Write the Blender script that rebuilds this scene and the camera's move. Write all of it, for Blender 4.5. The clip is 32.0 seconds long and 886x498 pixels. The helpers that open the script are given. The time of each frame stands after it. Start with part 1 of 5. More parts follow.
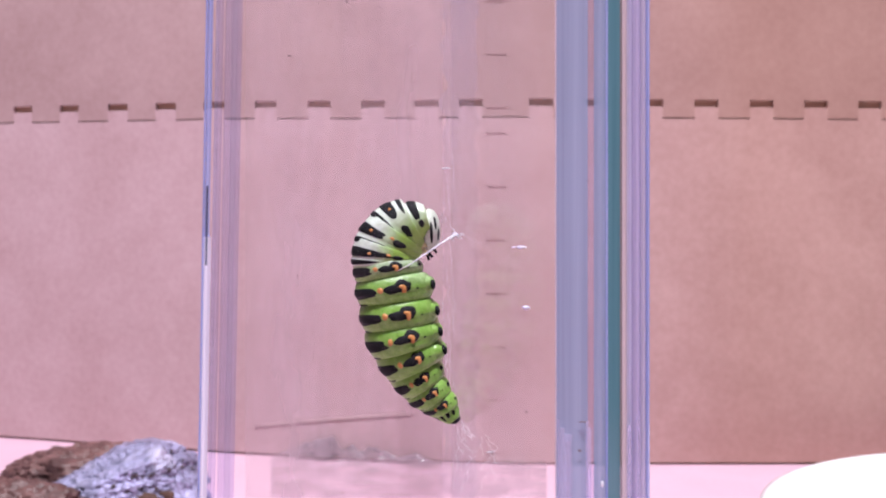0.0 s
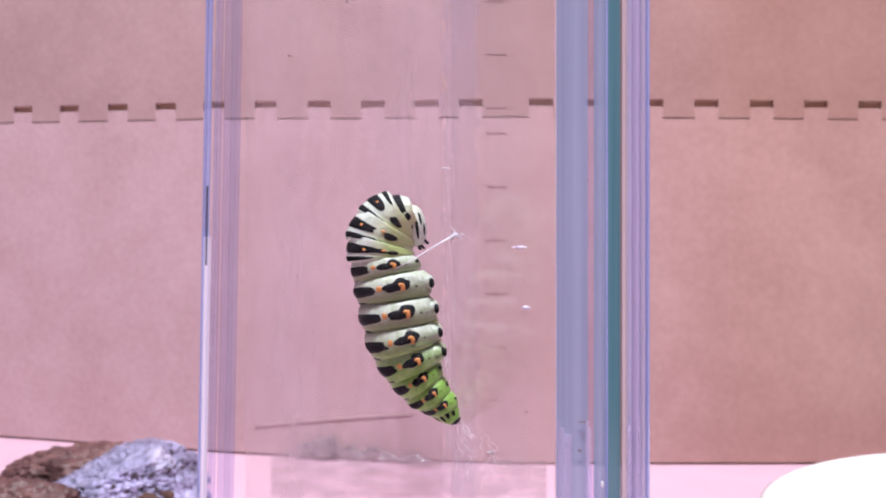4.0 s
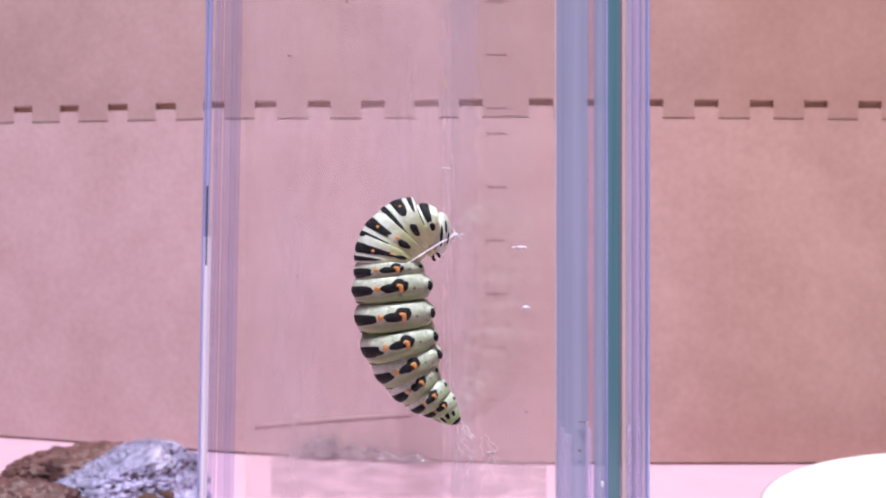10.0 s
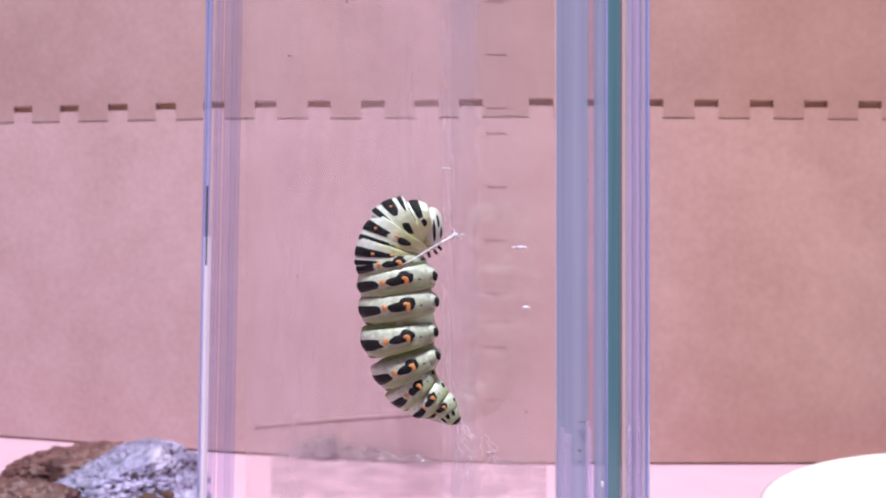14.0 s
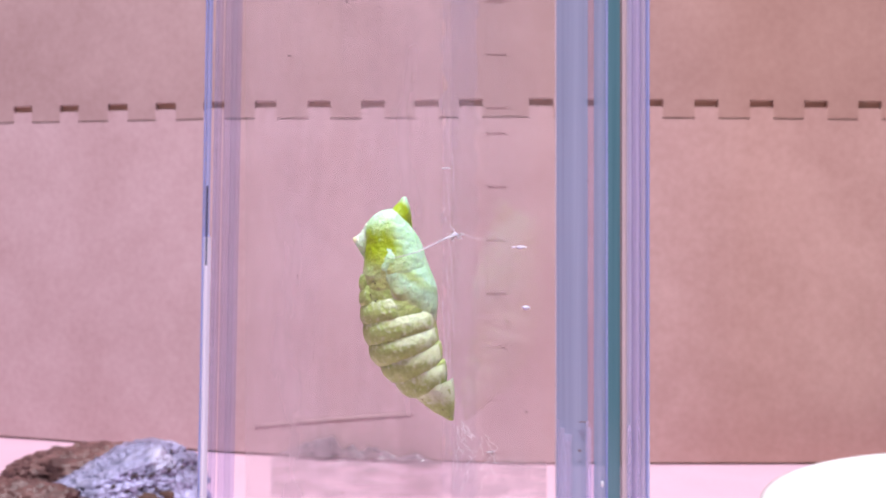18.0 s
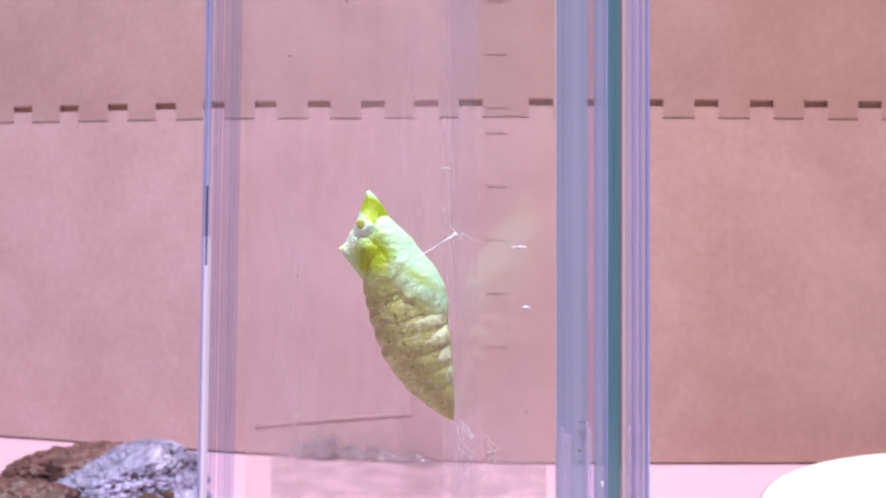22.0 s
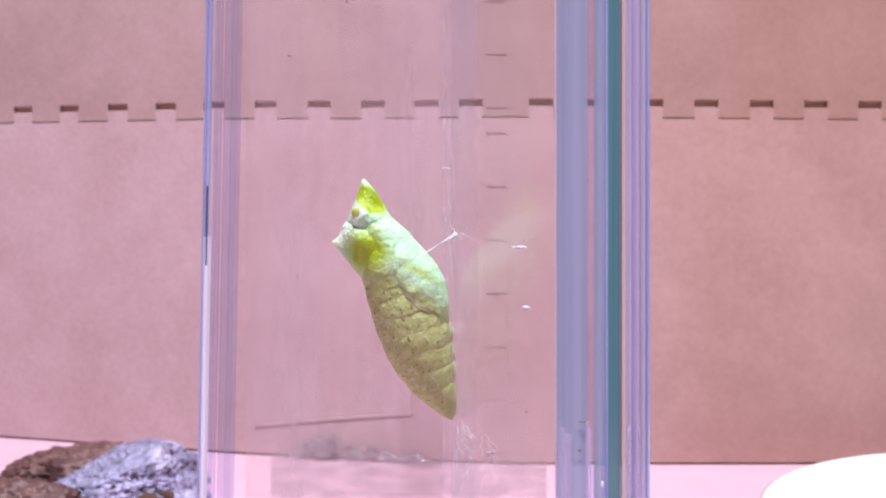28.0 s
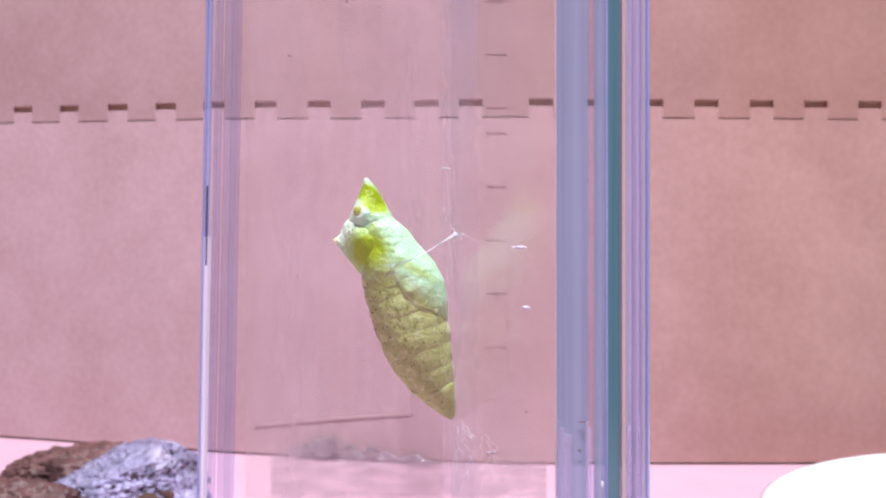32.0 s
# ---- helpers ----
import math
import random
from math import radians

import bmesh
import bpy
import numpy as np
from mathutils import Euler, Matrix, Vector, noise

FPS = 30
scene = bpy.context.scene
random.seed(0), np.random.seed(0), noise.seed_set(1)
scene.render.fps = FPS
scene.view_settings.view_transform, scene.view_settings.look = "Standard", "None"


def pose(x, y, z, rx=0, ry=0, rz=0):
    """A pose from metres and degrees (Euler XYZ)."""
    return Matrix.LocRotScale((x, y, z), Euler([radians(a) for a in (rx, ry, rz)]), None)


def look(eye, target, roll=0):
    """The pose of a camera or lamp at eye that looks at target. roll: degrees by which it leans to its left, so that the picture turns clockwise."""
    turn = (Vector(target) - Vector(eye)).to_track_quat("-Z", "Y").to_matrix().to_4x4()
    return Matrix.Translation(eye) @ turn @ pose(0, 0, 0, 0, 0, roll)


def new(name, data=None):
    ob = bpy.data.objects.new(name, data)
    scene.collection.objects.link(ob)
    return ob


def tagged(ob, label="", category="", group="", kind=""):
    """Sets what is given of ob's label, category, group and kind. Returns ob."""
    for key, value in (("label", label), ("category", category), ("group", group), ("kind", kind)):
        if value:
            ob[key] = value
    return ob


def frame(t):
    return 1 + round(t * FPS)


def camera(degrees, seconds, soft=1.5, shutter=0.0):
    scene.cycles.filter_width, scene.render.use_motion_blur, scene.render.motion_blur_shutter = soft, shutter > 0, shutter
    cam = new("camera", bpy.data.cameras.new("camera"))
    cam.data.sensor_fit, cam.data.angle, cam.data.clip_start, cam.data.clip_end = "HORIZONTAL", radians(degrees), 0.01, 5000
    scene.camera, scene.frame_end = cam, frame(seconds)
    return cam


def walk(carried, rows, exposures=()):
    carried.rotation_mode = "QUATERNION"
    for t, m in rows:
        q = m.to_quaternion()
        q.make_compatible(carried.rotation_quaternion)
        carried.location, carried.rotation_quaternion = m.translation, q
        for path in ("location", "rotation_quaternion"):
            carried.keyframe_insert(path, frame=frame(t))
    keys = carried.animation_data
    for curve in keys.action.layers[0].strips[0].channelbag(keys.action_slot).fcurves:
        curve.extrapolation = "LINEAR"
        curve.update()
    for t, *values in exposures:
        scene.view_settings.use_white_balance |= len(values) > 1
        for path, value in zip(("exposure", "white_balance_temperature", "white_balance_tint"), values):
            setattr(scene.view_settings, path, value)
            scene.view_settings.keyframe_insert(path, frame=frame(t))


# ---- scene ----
cam = camera(50, 32.0, soft=2.0)
cam.data.dof.use_dof, cam.data.dof.focus_distance, cam.data.dof.aperture_fstop = True, 0.113, 80.0
walk(cam, [(0.0, look((0, 0, 0.12), (0, 1, 0.12))), (32.0, look((0, 0, 0.12), (0, 1, 0.12)))])

ROOM_LIGHT = 50.5

# ---- world and light ----
world = bpy.data.worlds.new("room_air")
scene.world = world
world.use_nodes = True
world.node_tree.nodes["Background"].inputs[0].default_value = (0.9, 0.88, 1.0, 1)
world.node_tree.nodes["Background"].inputs[1].default_value = 0.05


def lamp(name, power, size, m, color):
    data = bpy.data.lights.new(name, "AREA")
    data.energy, data.size, data.color = power, size, color
    ob = new(name, data)
    ob.matrix_world = m
    return ob


tagged(lamp("ceiling_light", ROOM_LIGHT, 0.22, look((0.0, -0.26, 1.57), (0.0, 0.3, 0.05)), (0.955, 0.955, 1.047)),
       "cool white square ceiling light of the room", "lamp")
scene.view_settings.exposure = 0.0

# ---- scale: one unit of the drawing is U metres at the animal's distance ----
FOCAL = 784 / math.tan(radians(25))
DEPTH, EYE = 0.114, 0.12
U = DEPTH / FOCAL


def at(h, v, d=DEPTH):
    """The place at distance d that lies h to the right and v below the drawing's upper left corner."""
    return Vector(((h - 784) * d / FOCAL, d, EYE + (441 - v) * d / FOCAL))


# ---- materials ----
def shader(name):
    m = bpy.data.materials.new(name)
    m.use_nodes = True
    nt = m.node_tree
    nt.nodes.clear()
    out = nt.nodes.new("ShaderNodeOutputMaterial")
    return m, nt, out


def node(nt, kind, **values):
    n = nt.nodes.new(kind)
    for key, value in values.items():
        n.inputs[key.replace("_", " ")].default_value = value
    return n


def grain(nt, scale, detail=4.0, stretch=None, rough=0.6):
    tc = nt.nodes.new("ShaderNodeTexCoord")
    noi = node(nt, "ShaderNodeTexNoise", Scale=scale, Detail=detail, Roughness=rough)
    if stretch:
        mp = nt.nodes.new("ShaderNodeMapping")
        mp.inputs["Scale"].default_value = stretch
        nt.links.new(tc.outputs["Object"], mp.inputs["Vector"])
        nt.links.new(mp.outputs["Vector"], noi.inputs["Vector"])
    else:
        nt.links.new(tc.outputs["Object"], noi.inputs["Vector"])
    return noi.outputs["Fac"]


def ramp(nt, fac, lo, hi, a, b):
    r = nt.nodes.new("ShaderNodeValToRGB")
    r.color_ramp.elements[0].position, r.color_ramp.elements[0].color = lo, (*a, 1)
    r.color_ramp.elements[1].position, r.color_ramp.elements[1].color = hi, (*b, 1)
    nt.links.new(fac, r.inputs[0])
    return r.outputs[0]


def blend(nt, fac, a, b, mode="MIX"):
    n = nt.nodes.new("ShaderNodeMix")
    n.data_type, n.blend_type = "RGBA", mode
    for key, value in ((0, fac), (6, a), (7, b)):
        if isinstance(value, (int, float)):
            n.inputs[key].default_value = value
        elif isinstance(value, tuple):
            n.inputs[key].default_value = (*value, 1)
        else:
            nt.links.new(value, n.inputs[key])
    return n.outputs[2]


def surface(name, a, b, fine, coarse, rough=0.6, bump=0.3, dist=0.0005, metal=0.0, stretch=None, tint=None, falloff=None):
    """A solid surface: two colours mixed by fine grain and coarse stains, with relief."""
    m, nt, out = shader(name)
    p = node(nt, "ShaderNodeBsdfPrincipled", Roughness=rough, Metallic=metal)
    f, c = grain(nt, fine, 5.0, stretch), grain(nt, coarse, 3.0, stretch)
    col = blend(nt, 0.5, ramp(nt, f, 0.3, 0.7, a, b), ramp(nt, c, 0.35, 0.65, a, b))
    if falloff:
        # the wall's light falloff to the right, put into the colour as a second pair
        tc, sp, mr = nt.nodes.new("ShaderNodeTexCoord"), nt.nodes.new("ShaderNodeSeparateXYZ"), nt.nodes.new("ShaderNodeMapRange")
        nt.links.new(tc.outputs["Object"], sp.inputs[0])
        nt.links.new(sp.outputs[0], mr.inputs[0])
        mr.inputs[1].default_value, mr.inputs[2].default_value = falloff[2:]
        other = blend(nt, 0.5, ramp(nt, f, 0.3, 0.7, *falloff[:2]), ramp(nt, c, 0.35, 0.65, *falloff[:2]))
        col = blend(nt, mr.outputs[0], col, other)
    if tint:
        col = blend(nt, ramp(nt, grain(nt, coarse * 0.6, 2.0), 0.55, 0.75, (0, 0, 0), (1, 1, 1)), col, tint)
    nt.links.new(col, p.inputs["Base Color"])
    bm = node(nt, "ShaderNodeBump", Strength=bump, Distance=dist)
    nt.links.new(f, bm.inputs["Height"])
    nt.links.new(bm.outputs[0], p.inputs["Normal"])
    nt.links.new(p.outputs[0], out.inputs[0])
    return m


def clear(name, haze=0.03, haze_color=(0.85, 0.83, 0.9), ior=1.45, gloss=0.03):
    """Thin clear plastic: see-through, with Fresnel gloss and faint smears."""
    m, nt, out = shader(name)
    tr, gl = nt.nodes.new("ShaderNodeBsdfTransparent"), node(nt, "ShaderNodeBsdfGlossy", Roughness=gloss)
    df = nt.nodes.new("ShaderNodeBsdfDiffuse")
    df.inputs[0].default_value = (*haze_color, 1)
    smear = ramp(nt, grain(nt, 60, 5.0, (1, 1, 0.3)), 0.4, 0.75, (haze * 0.4,) * 3, (haze * 1.8,) * 3)
    mix1, mix2 = nt.nodes.new("ShaderNodeMixShader"), nt.nodes.new("ShaderNodeMixShader")
    fr = node(nt, "ShaderNodeFresnel", IOR=ior)
    nt.links.new(smear, mix1.inputs[0])
    nt.links.new(tr.outputs[0], mix1.inputs[1])
    nt.links.new(df.outputs[0], mix1.inputs[2])
    nt.links.new(fr.outputs[0], mix2.inputs[0])
    nt.links.new(mix1.outputs[0], mix2.inputs[1])
    nt.links.new(gl.outputs[0], mix2.inputs[2])
    nt.links.new(mix2.outputs[0], out.inputs[0])
    return m


def edge_plastic(name, a, b, through_part, rough=0.15, streak=900):
    """Thick moulded plastic seen along its sheet: coloured, partly see-through, with upright streaks."""
    m, nt, out = shader(name)
    p = node(nt, "ShaderNodeBsdfPrincipled", Roughness=rough)
    f = grain(nt, streak, 4.0, (1, 1, 0.012), 0.7)
    nt.links.new(ramp(nt, f, 0.32, 0.68, a, b), p.inputs["Base Color"])
    tr = nt.nodes.new("ShaderNodeBsdfTransparent")
    tr.inputs[0].default_value = (0.9, 0.9, 1.0, 1)
    mix = nt.nodes.new("ShaderNodeMixShader")
    mix.inputs[0].default_value = 1 - through_part
    nt.links.new(tr.outputs[0], mix.inputs[1])
    nt.links.new(p.outputs[0], mix.inputs[2])
    nt.links.new(mix.outputs[0], out.inputs[0])
    return m


M_MAT = surface("pink_brown_mat", (0.428, 0.271, 0.285), (0.532, 0.364, 0.393), 260, 22, 0.85, 0.10, 0.0006, falloff=((0.360, 0.198, 0.172), (0.456, 0.270, 0.239), 0.0, 0.17))
# upper mats: a browner tone, plus the wall top's dimness put into the colour
M_MAT_UP = surface("brown_pink_mat", (0.342, 0.210, 0.211), (0.434, 0.286, 0.291), 260, 22, 0.85, 0.10, 0.0006, falloff=((0.301, 0.158, 0.132), (0.377, 0.215, 0.180), 0.0, 0.17))
M_MAT_DARK = surface("mat_core", (0.40, 0.26, 0.18), (0.50, 0.33, 0.24), 700, 20, 0.9, 0.3)
M_TABLE = surface("pale_pink_table", (0.67, 0.42, 0.51), (0.74, 0.48, 0.585), 300, 25, 0.6, 0.1)
M_WALL = surface("room_paint", (0.22, 0.21, 0.22), (0.27, 0.26, 0.27), 60, 3, 0.8, 0.1)
M_FLOORING = surface("room_flooring", (0.28, 0.20, 0.14), (0.36, 0.26, 0.18), 40, 3, 0.5, 0.1)
M_LAVA = surface("brown_lava", (0.03, 0.013, 0.014), (0.22, 0.105, 0.098), 240, 45, 0.42, 0.8, 0.0016, tint=(0.31, 0.16, 0.15))
M_ORE = surface("grey_ore", (0.055, 0.048, 0.085), (0.62, 0.58, 0.88), 420, 60, 0.34, 1.0, 0.0014, metal=0.3, tint=(0.84, 0.78, 1.0))
M_RUST = surface("rust_stain", (0.05, 0.025, 0.02), (0.13, 0.06, 0.045), 400, 60, 0.8, 0.5)
M_DISH = surface("white_glaze", (0.86, 0.86, 0.88), (0.9, 0.9, 0.91), 50, 8, 0.25, 0.02)
M_PLAIN, _nt, _out = shader("clear_through")
_nt.links.new(_nt.nodes.new("ShaderNodeBsdfTransparent").outputs[0], _out.inputs[0])
M_CLEAR = clear("clear_case", 0.006, (0.62, 0.47, 0.53), ior=1.2)
M_DUSTY = clear("dusty_case_back", 0.27, (0.66, 0.49, 0.56), ior=1.2)
M_SHEET = clear("clear_side_sheet", 0.10, (0.78, 0.74, 0.86), 1.38, 0.14)
M_IMAGE_FILM = clear("image_film", 0.3, (0.36, 0.27, 0.31), 1.12)
M_EDGE_BLUE = edge_plastic("blue_edge", (0.20, 0.26, 0.62), (0.66, 0.70, 0.96), 0.2, 0.05)
M_BAND = edge_plastic("grey_lilac_band", (0.27, 0.31, 0.45), (0.40, 0.47, 0.64), 0.35, 0.2, 500)
M_BAND_SOFT = edge_plastic("soft_lilac_band", (0.44, 0.36, 0.46), (0.64, 0.55, 0.66), 0.89, 0.25, 500)
M_BAND_VEIL = edge_plastic("veil_band", (0.36, 0.35, 0.48), (0.46, 0.46, 0.60), 0.84, 0.25, 500)
M_TEAL = edge_plastic("teal_edge", (0.08, 0.21, 0.25), (0.15, 0.32, 0.36), 0.14, 0.12, 700)
M_EDGE_WHITE = edge_plastic("pale_edge", (0.52, 0.46, 0.62), (0.78, 0.72, 0.86), 0.35, 0.08, 700)
M_BEIGE = edge_plastic("beige_edge", (0.66, 0.50, 0.50), (0.80, 0.66, 0.68), 0.3, 0.3, 500)
M_LILAC = edge_plastic("lilac_rod", (0.40, 0.33, 0.53), (0.68, 0.63, 0.84), 0.3, 0.06, 900)
M_SILK = surface("silk", (0.8, 0.8, 0.88), (0.9, 0.9, 0.95), 3000, 500, 0.35, 0.1)
M_SPECK = surface("dark_speck", (0.09, 0.055, 0.06), (0.16, 0.10, 0.11), 5000, 900, 0.7, 0.1)
M_BLACK = surface("black_marking", (0.003, 0.003, 0.005), (0.011, 0.010, 0.013), 4000, 700, 0.7, 0.25, 0.00005)
M_BLACK.node_tree.nodes["Principled BSDF"].inputs["Specular IOR Level"].default_value = 0.2
M_ORANGE = surface("orange_marking", (0.48, 0.18, 0.045), (0.62, 0.28, 0.09), 4000, 700, 0.45, 0.25, 0.00005)
M_LEG = surface("leg_skin", (0.45, 0.38, 0.18), (0.62, 0.55, 0.32), 4000, 700, 0.45, 0.25, 0.00005)

# ---- small building helpers ----
def part(name, bm, mat, parent=None, label="", smooth=True, m=None):
    me = bpy.data.meshes.new(name)
    bm.normal_update()
    bm.to_mesh(me)
    bm.free()
    me.materials.append(mat)
    if smooth:
        me.polygons.foreach_set("use_smooth", [True] * len(me.polygons))
    ob = new(name, me)
    if parent:
        ob.parent = parent
    if m is not None:
        ob.matrix_basis = m
    if label:
        tagged(ob, label)
    return ob


def brick(bm, x0, x1, y0, y1, z0, z1):
    vs = [bm.verts.new((x, y, z)) for z in (z0, z1) for y in (y0, y1) for x in (x0, x1)]
    for f in ((0, 2, 3, 1), (4, 5, 7, 6), (0, 1, 5, 4), (2, 6, 7, 3), (0, 4, 6, 2), (1, 3, 7, 5)):
        bm.faces.new([vs[i] for i in f])
    return vs


def tube(bm, rings, closed=True):
    """Skin a list of equally long rings of points, with both ends closed."""
    rows = [[bm.verts.new(p) for p in ring] for ring in rings]
    n = len(rows[0])
    for a, b in zip(rows, rows[1:]):
        for i in range(n):
            bm.faces.new((a[i], a[(i + 1) % n], b[(i + 1) % n], b[i]))
    if closed:
        bm.faces.new(rows[0][::-1])
        bm.faces.new(rows[-1])
    return rows


def strand(bm, points, radius, n=6):
    rings = []
    for i, p in enumerate(points):
        p = Vector(p)
        d = (Vector(points[min(i + 1, len(points) - 1)]) - Vector(points[max(i - 1, 0)])).normalized()
        x = d.orthogonal().normalized()
        y = d.cross(x)
        rings.append([p + radius * (math.cos(k * 2 * math.pi / n) * x + math.sin(k * 2 * math.pi / n) * y) for k in range(n)])
    tube(bm, rings)


def fix_normals(bm):
    bmesh.ops.recalc_face_normals(bm, faces=bm.faces[:])


# ---- the room and the table ----
def slab(name, x0, x1, y0, y1, z0, z1, mat, label, category):
    bm = bmesh.new()
    brick(bm, x0, x1, y0, y1, z0, z1)
    fix_normals(bm)
    return tagged(part(name, bm, mat, smooth=False), label, category, kind="structure")


slab("floor", -2, 2, -2, 1.4, -0.78, -0.74, M_FLOORING, "brown wooden room floor below the table", "floor")
slab("wall_north", -2, 2, 1.4, 1.5, -0.74, 2.3, M_WALL, "plain grey room wall behind the mats", "wall")
slab("wall_south", -2, 2, -2.1, -2, -0.74, 2.3, M_WALL, "plain grey room wall", "wall")
slab("wall_west", -2.1, -2, -2, 1.4, -0.74, 2.3, M_WALL, "plain grey room wall", "wall")
slab("wall_east", 2, 2.1, -2, 1.4, -0.74, 2.3, M_WALL, "plain grey room wall", "wall")
slab("ceiling", -2.1, 2.1, -2.1, 1.5, 2.3, 2.4, M_WALL, "plain grey room ceiling", "ceiling")
table = new("table")
tagged(table, "pale pink table top under the clear case", "table", kind="structure")
bm = bmesh.new()
brick(bm, -0.7, 0.7, -0.45, 0.95, -0.03, 0.0)
fix_normals(bm)
bmesh.ops.bevel(bm, geom=bm.edges[:], offset=0.003, segments=2, affect="EDGES")
part("table_top", bm, M_TABLE, table, smooth=False)
for lx in (-0.65, 0.65):
    for ly in (-0.4, 0.9):
        bm = bmesh.new()
        brick(bm, lx - 0.025, lx + 0.025, ly - 0.025, ly + 0.025, -0.74, -0.031)
        fix_normals(bm)
        part("table_leg", bm, M_WALL, table, smooth=False)

# ---- the wall of interlocking mats ----
WALL = ((-0.60, 0.66), (-0.45, 0.640), (-0.282, 0.604), (-0.20, 0.579), (-0.1167, 0.554), (-0.014, 0.535), (0.0553, 0.528), (0.193, 0.528), (0.40, 0.535), (0.60, 0.55))


def wall_y(x):
    for (xa, ya), (xb, yb) in zip(WALL, WALL[1:]):
        if x <= xb:
            break
    return ya + (yb - ya) * (x - xa) / (xb - xa)


SEAM_TOP, TOOTH, GAP = 0.2040, 0.0107, 0.0039
SEAM_X, HALF = 0.0303, 0.0060
TEETH = [-0.5330, -0.5020, -0.4710, -0.4400, -0.4090, -0.3760, -0.3440, -0.3120, -0.2648, -0.2317, -0.1980, -0.1660, -0.1350, -0.1030, -0.0712, -0.0398, -0.0093, 0.0155]
TEETH_R = [0.0545, 0.0850, 0.1157, 0.1464, 0.1771, 0.2075, 0.2380, 0.2690, 0.2995, 0.3300, 0.3605, 0.3910, 0.4215, 0.4520]


def seam_lift(x):
    """The joint stands a little higher towards the far end of the wall."""
    return 0.0062 * min(max((-0.02 - x) / 0.26, 0), 1.4) - 0.0016 * min(max((x - 0.02) / 0.2, 0), 1)


def columns(x0, x1, teeth, half=0.0066):
    """Stretches of the joint: (from, to, how far the lower mat's tooth rises there, 0 to 1)."""
    cuts = []
    for c in teeth:
        if c - half - 0.002 > x0 and c + half + 0.002 < x1:
            cuts += [(c - half, c - half + 0.0012, 0.96), (c - half + 0.0012, c + half - 0.0012, 1.0), (c + half - 0.0012, c + half, 0.96)]
    out, x = [], x0
    for a, b, h in cuts:
        while a - x > 0.022:
            out.append((x, x + 0.02, 0.0))
            x += 0.02
        if a - x > 1e-6:
            out.append((x, a, 0.0))
        out.append((a, b, h))
        x = b
    while x1 - x > 1e-6:
        out.append((x, min(x + 0.02, x1), 0.0))
        x = min(x + 0.02, x1)
    return out


def bent(bm, x0, x1, z0, z1, thick=0.0028, sunk=0.0):
    """A block of mat between x0 and x1 that follows the bowed wall; heights may be pairs for the two ends."""
    za, zb = z0 if isinstance(z0, tuple) else (z0, z0)
    zc, zd = z1 if isinstance(z1, tuple) else (z1, z1)
    ya, yb = wall_y(x0) + sunk, wall_y(x1) + sunk
    thick -= sunk
    vs = [bm.verts.new(p) for p in ((x0, ya, za), (x1, yb, zb), (x1, yb, zd), (x0, ya, zc),
                                    (x0, ya + thick, za), (x1, yb + thick, zb), (x1, yb + thick, zd), (x0, ya + thick, zc))]
    for f in ((0, 1, 2, 3), (5, 4, 7, 6), (0, 4, 5, 1), (3, 2, 6, 7), (0, 3, 7, 4), (1, 5, 6, 2)):
        bm.faces.new([vs[i] for i in f])


def side_teeth(bm, z0, z1, mine, first, edge_x):
    """Square teeth along an upright joint. mine: this mat's teeth, else the notches' back edge is left open."""
    z = first
    while z < z1:
        slot = (0.0013 if z + 0.0149 > SEAM_TOP - 0.05 else 0.0009 if z + 0.0149 > SEAM_TOP - 0.12 else 0.0005) if mine else 0.0
        slit = 0.0010 + 0.0005 * noise.noise(Vector((z * 90, 2, 5)))
        lo, hi = max(z, z0), min(z + 0.0149 - slot, z1)
        if hi > lo:
            bent(bm, SEAM_X - HALF + (slit if mine else -0.0002), SEAM_X + HALF + (0.0002 if mine else -slit), lo, hi)
        z += 0.0298


def mat(x0, x1, upper, teeth, label, right):
    bm = bmesh.new()
    for a, b, h in columns(x0, x1, teeth):
        if upper:
            lo = tuple(SEAM_TOP + seam_lift(x) - (0.0 if h else TOOTH) + (0.0008 if not h else 0.0) for x in (a, b))
            bent(bm, a, b, lo, 0.46)
        else:
            hi = tuple(SEAM_TOP + seam_lift(x) - TOOTH + (h * (TOOTH - GAP) if h else 0.0) for x in (a, b))
            bent(bm, a, b, 0.0014, hi)
    low = SEAM_TOP - TOOTH
    if upper:
        side_teeth(bm, low + 0.0006, 0.46, right, SEAM_TOP - 0.0049 - 0.0298 + (0.0149 if right else 0.0), x0)
    else:
        side_teeth(bm, 0.0014, low, right, low - 0.0085 - 0.0298 * 7 + (0.0149 if right else 0.0), x0)
    if not right:
        # strip added behind the upright joint, under the other teeth, to lighten its slits
        lo, hi = (low + 0.0006, 0.46) if upper else (0.0014, low)
        bent(bm, SEAM_X - HALF - 0.0003, SEAM_X + HALF + 0.0006, lo, hi, 0.0027, 0.0005)
    fix_normals(bm)
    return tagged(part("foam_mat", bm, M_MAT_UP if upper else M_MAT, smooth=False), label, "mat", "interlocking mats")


MAT_LABEL = "pink-brown interlocking floor mat standing upright behind the case"
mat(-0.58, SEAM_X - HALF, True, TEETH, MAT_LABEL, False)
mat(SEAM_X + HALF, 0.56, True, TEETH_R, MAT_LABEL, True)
low_mat = mat(-0.58, SEAM_X - HALF, False, TEETH, MAT_LABEL, False)
mat(SEAM_X + HALF, 0.56, False, TEETH_R, MAT_LABEL, True)
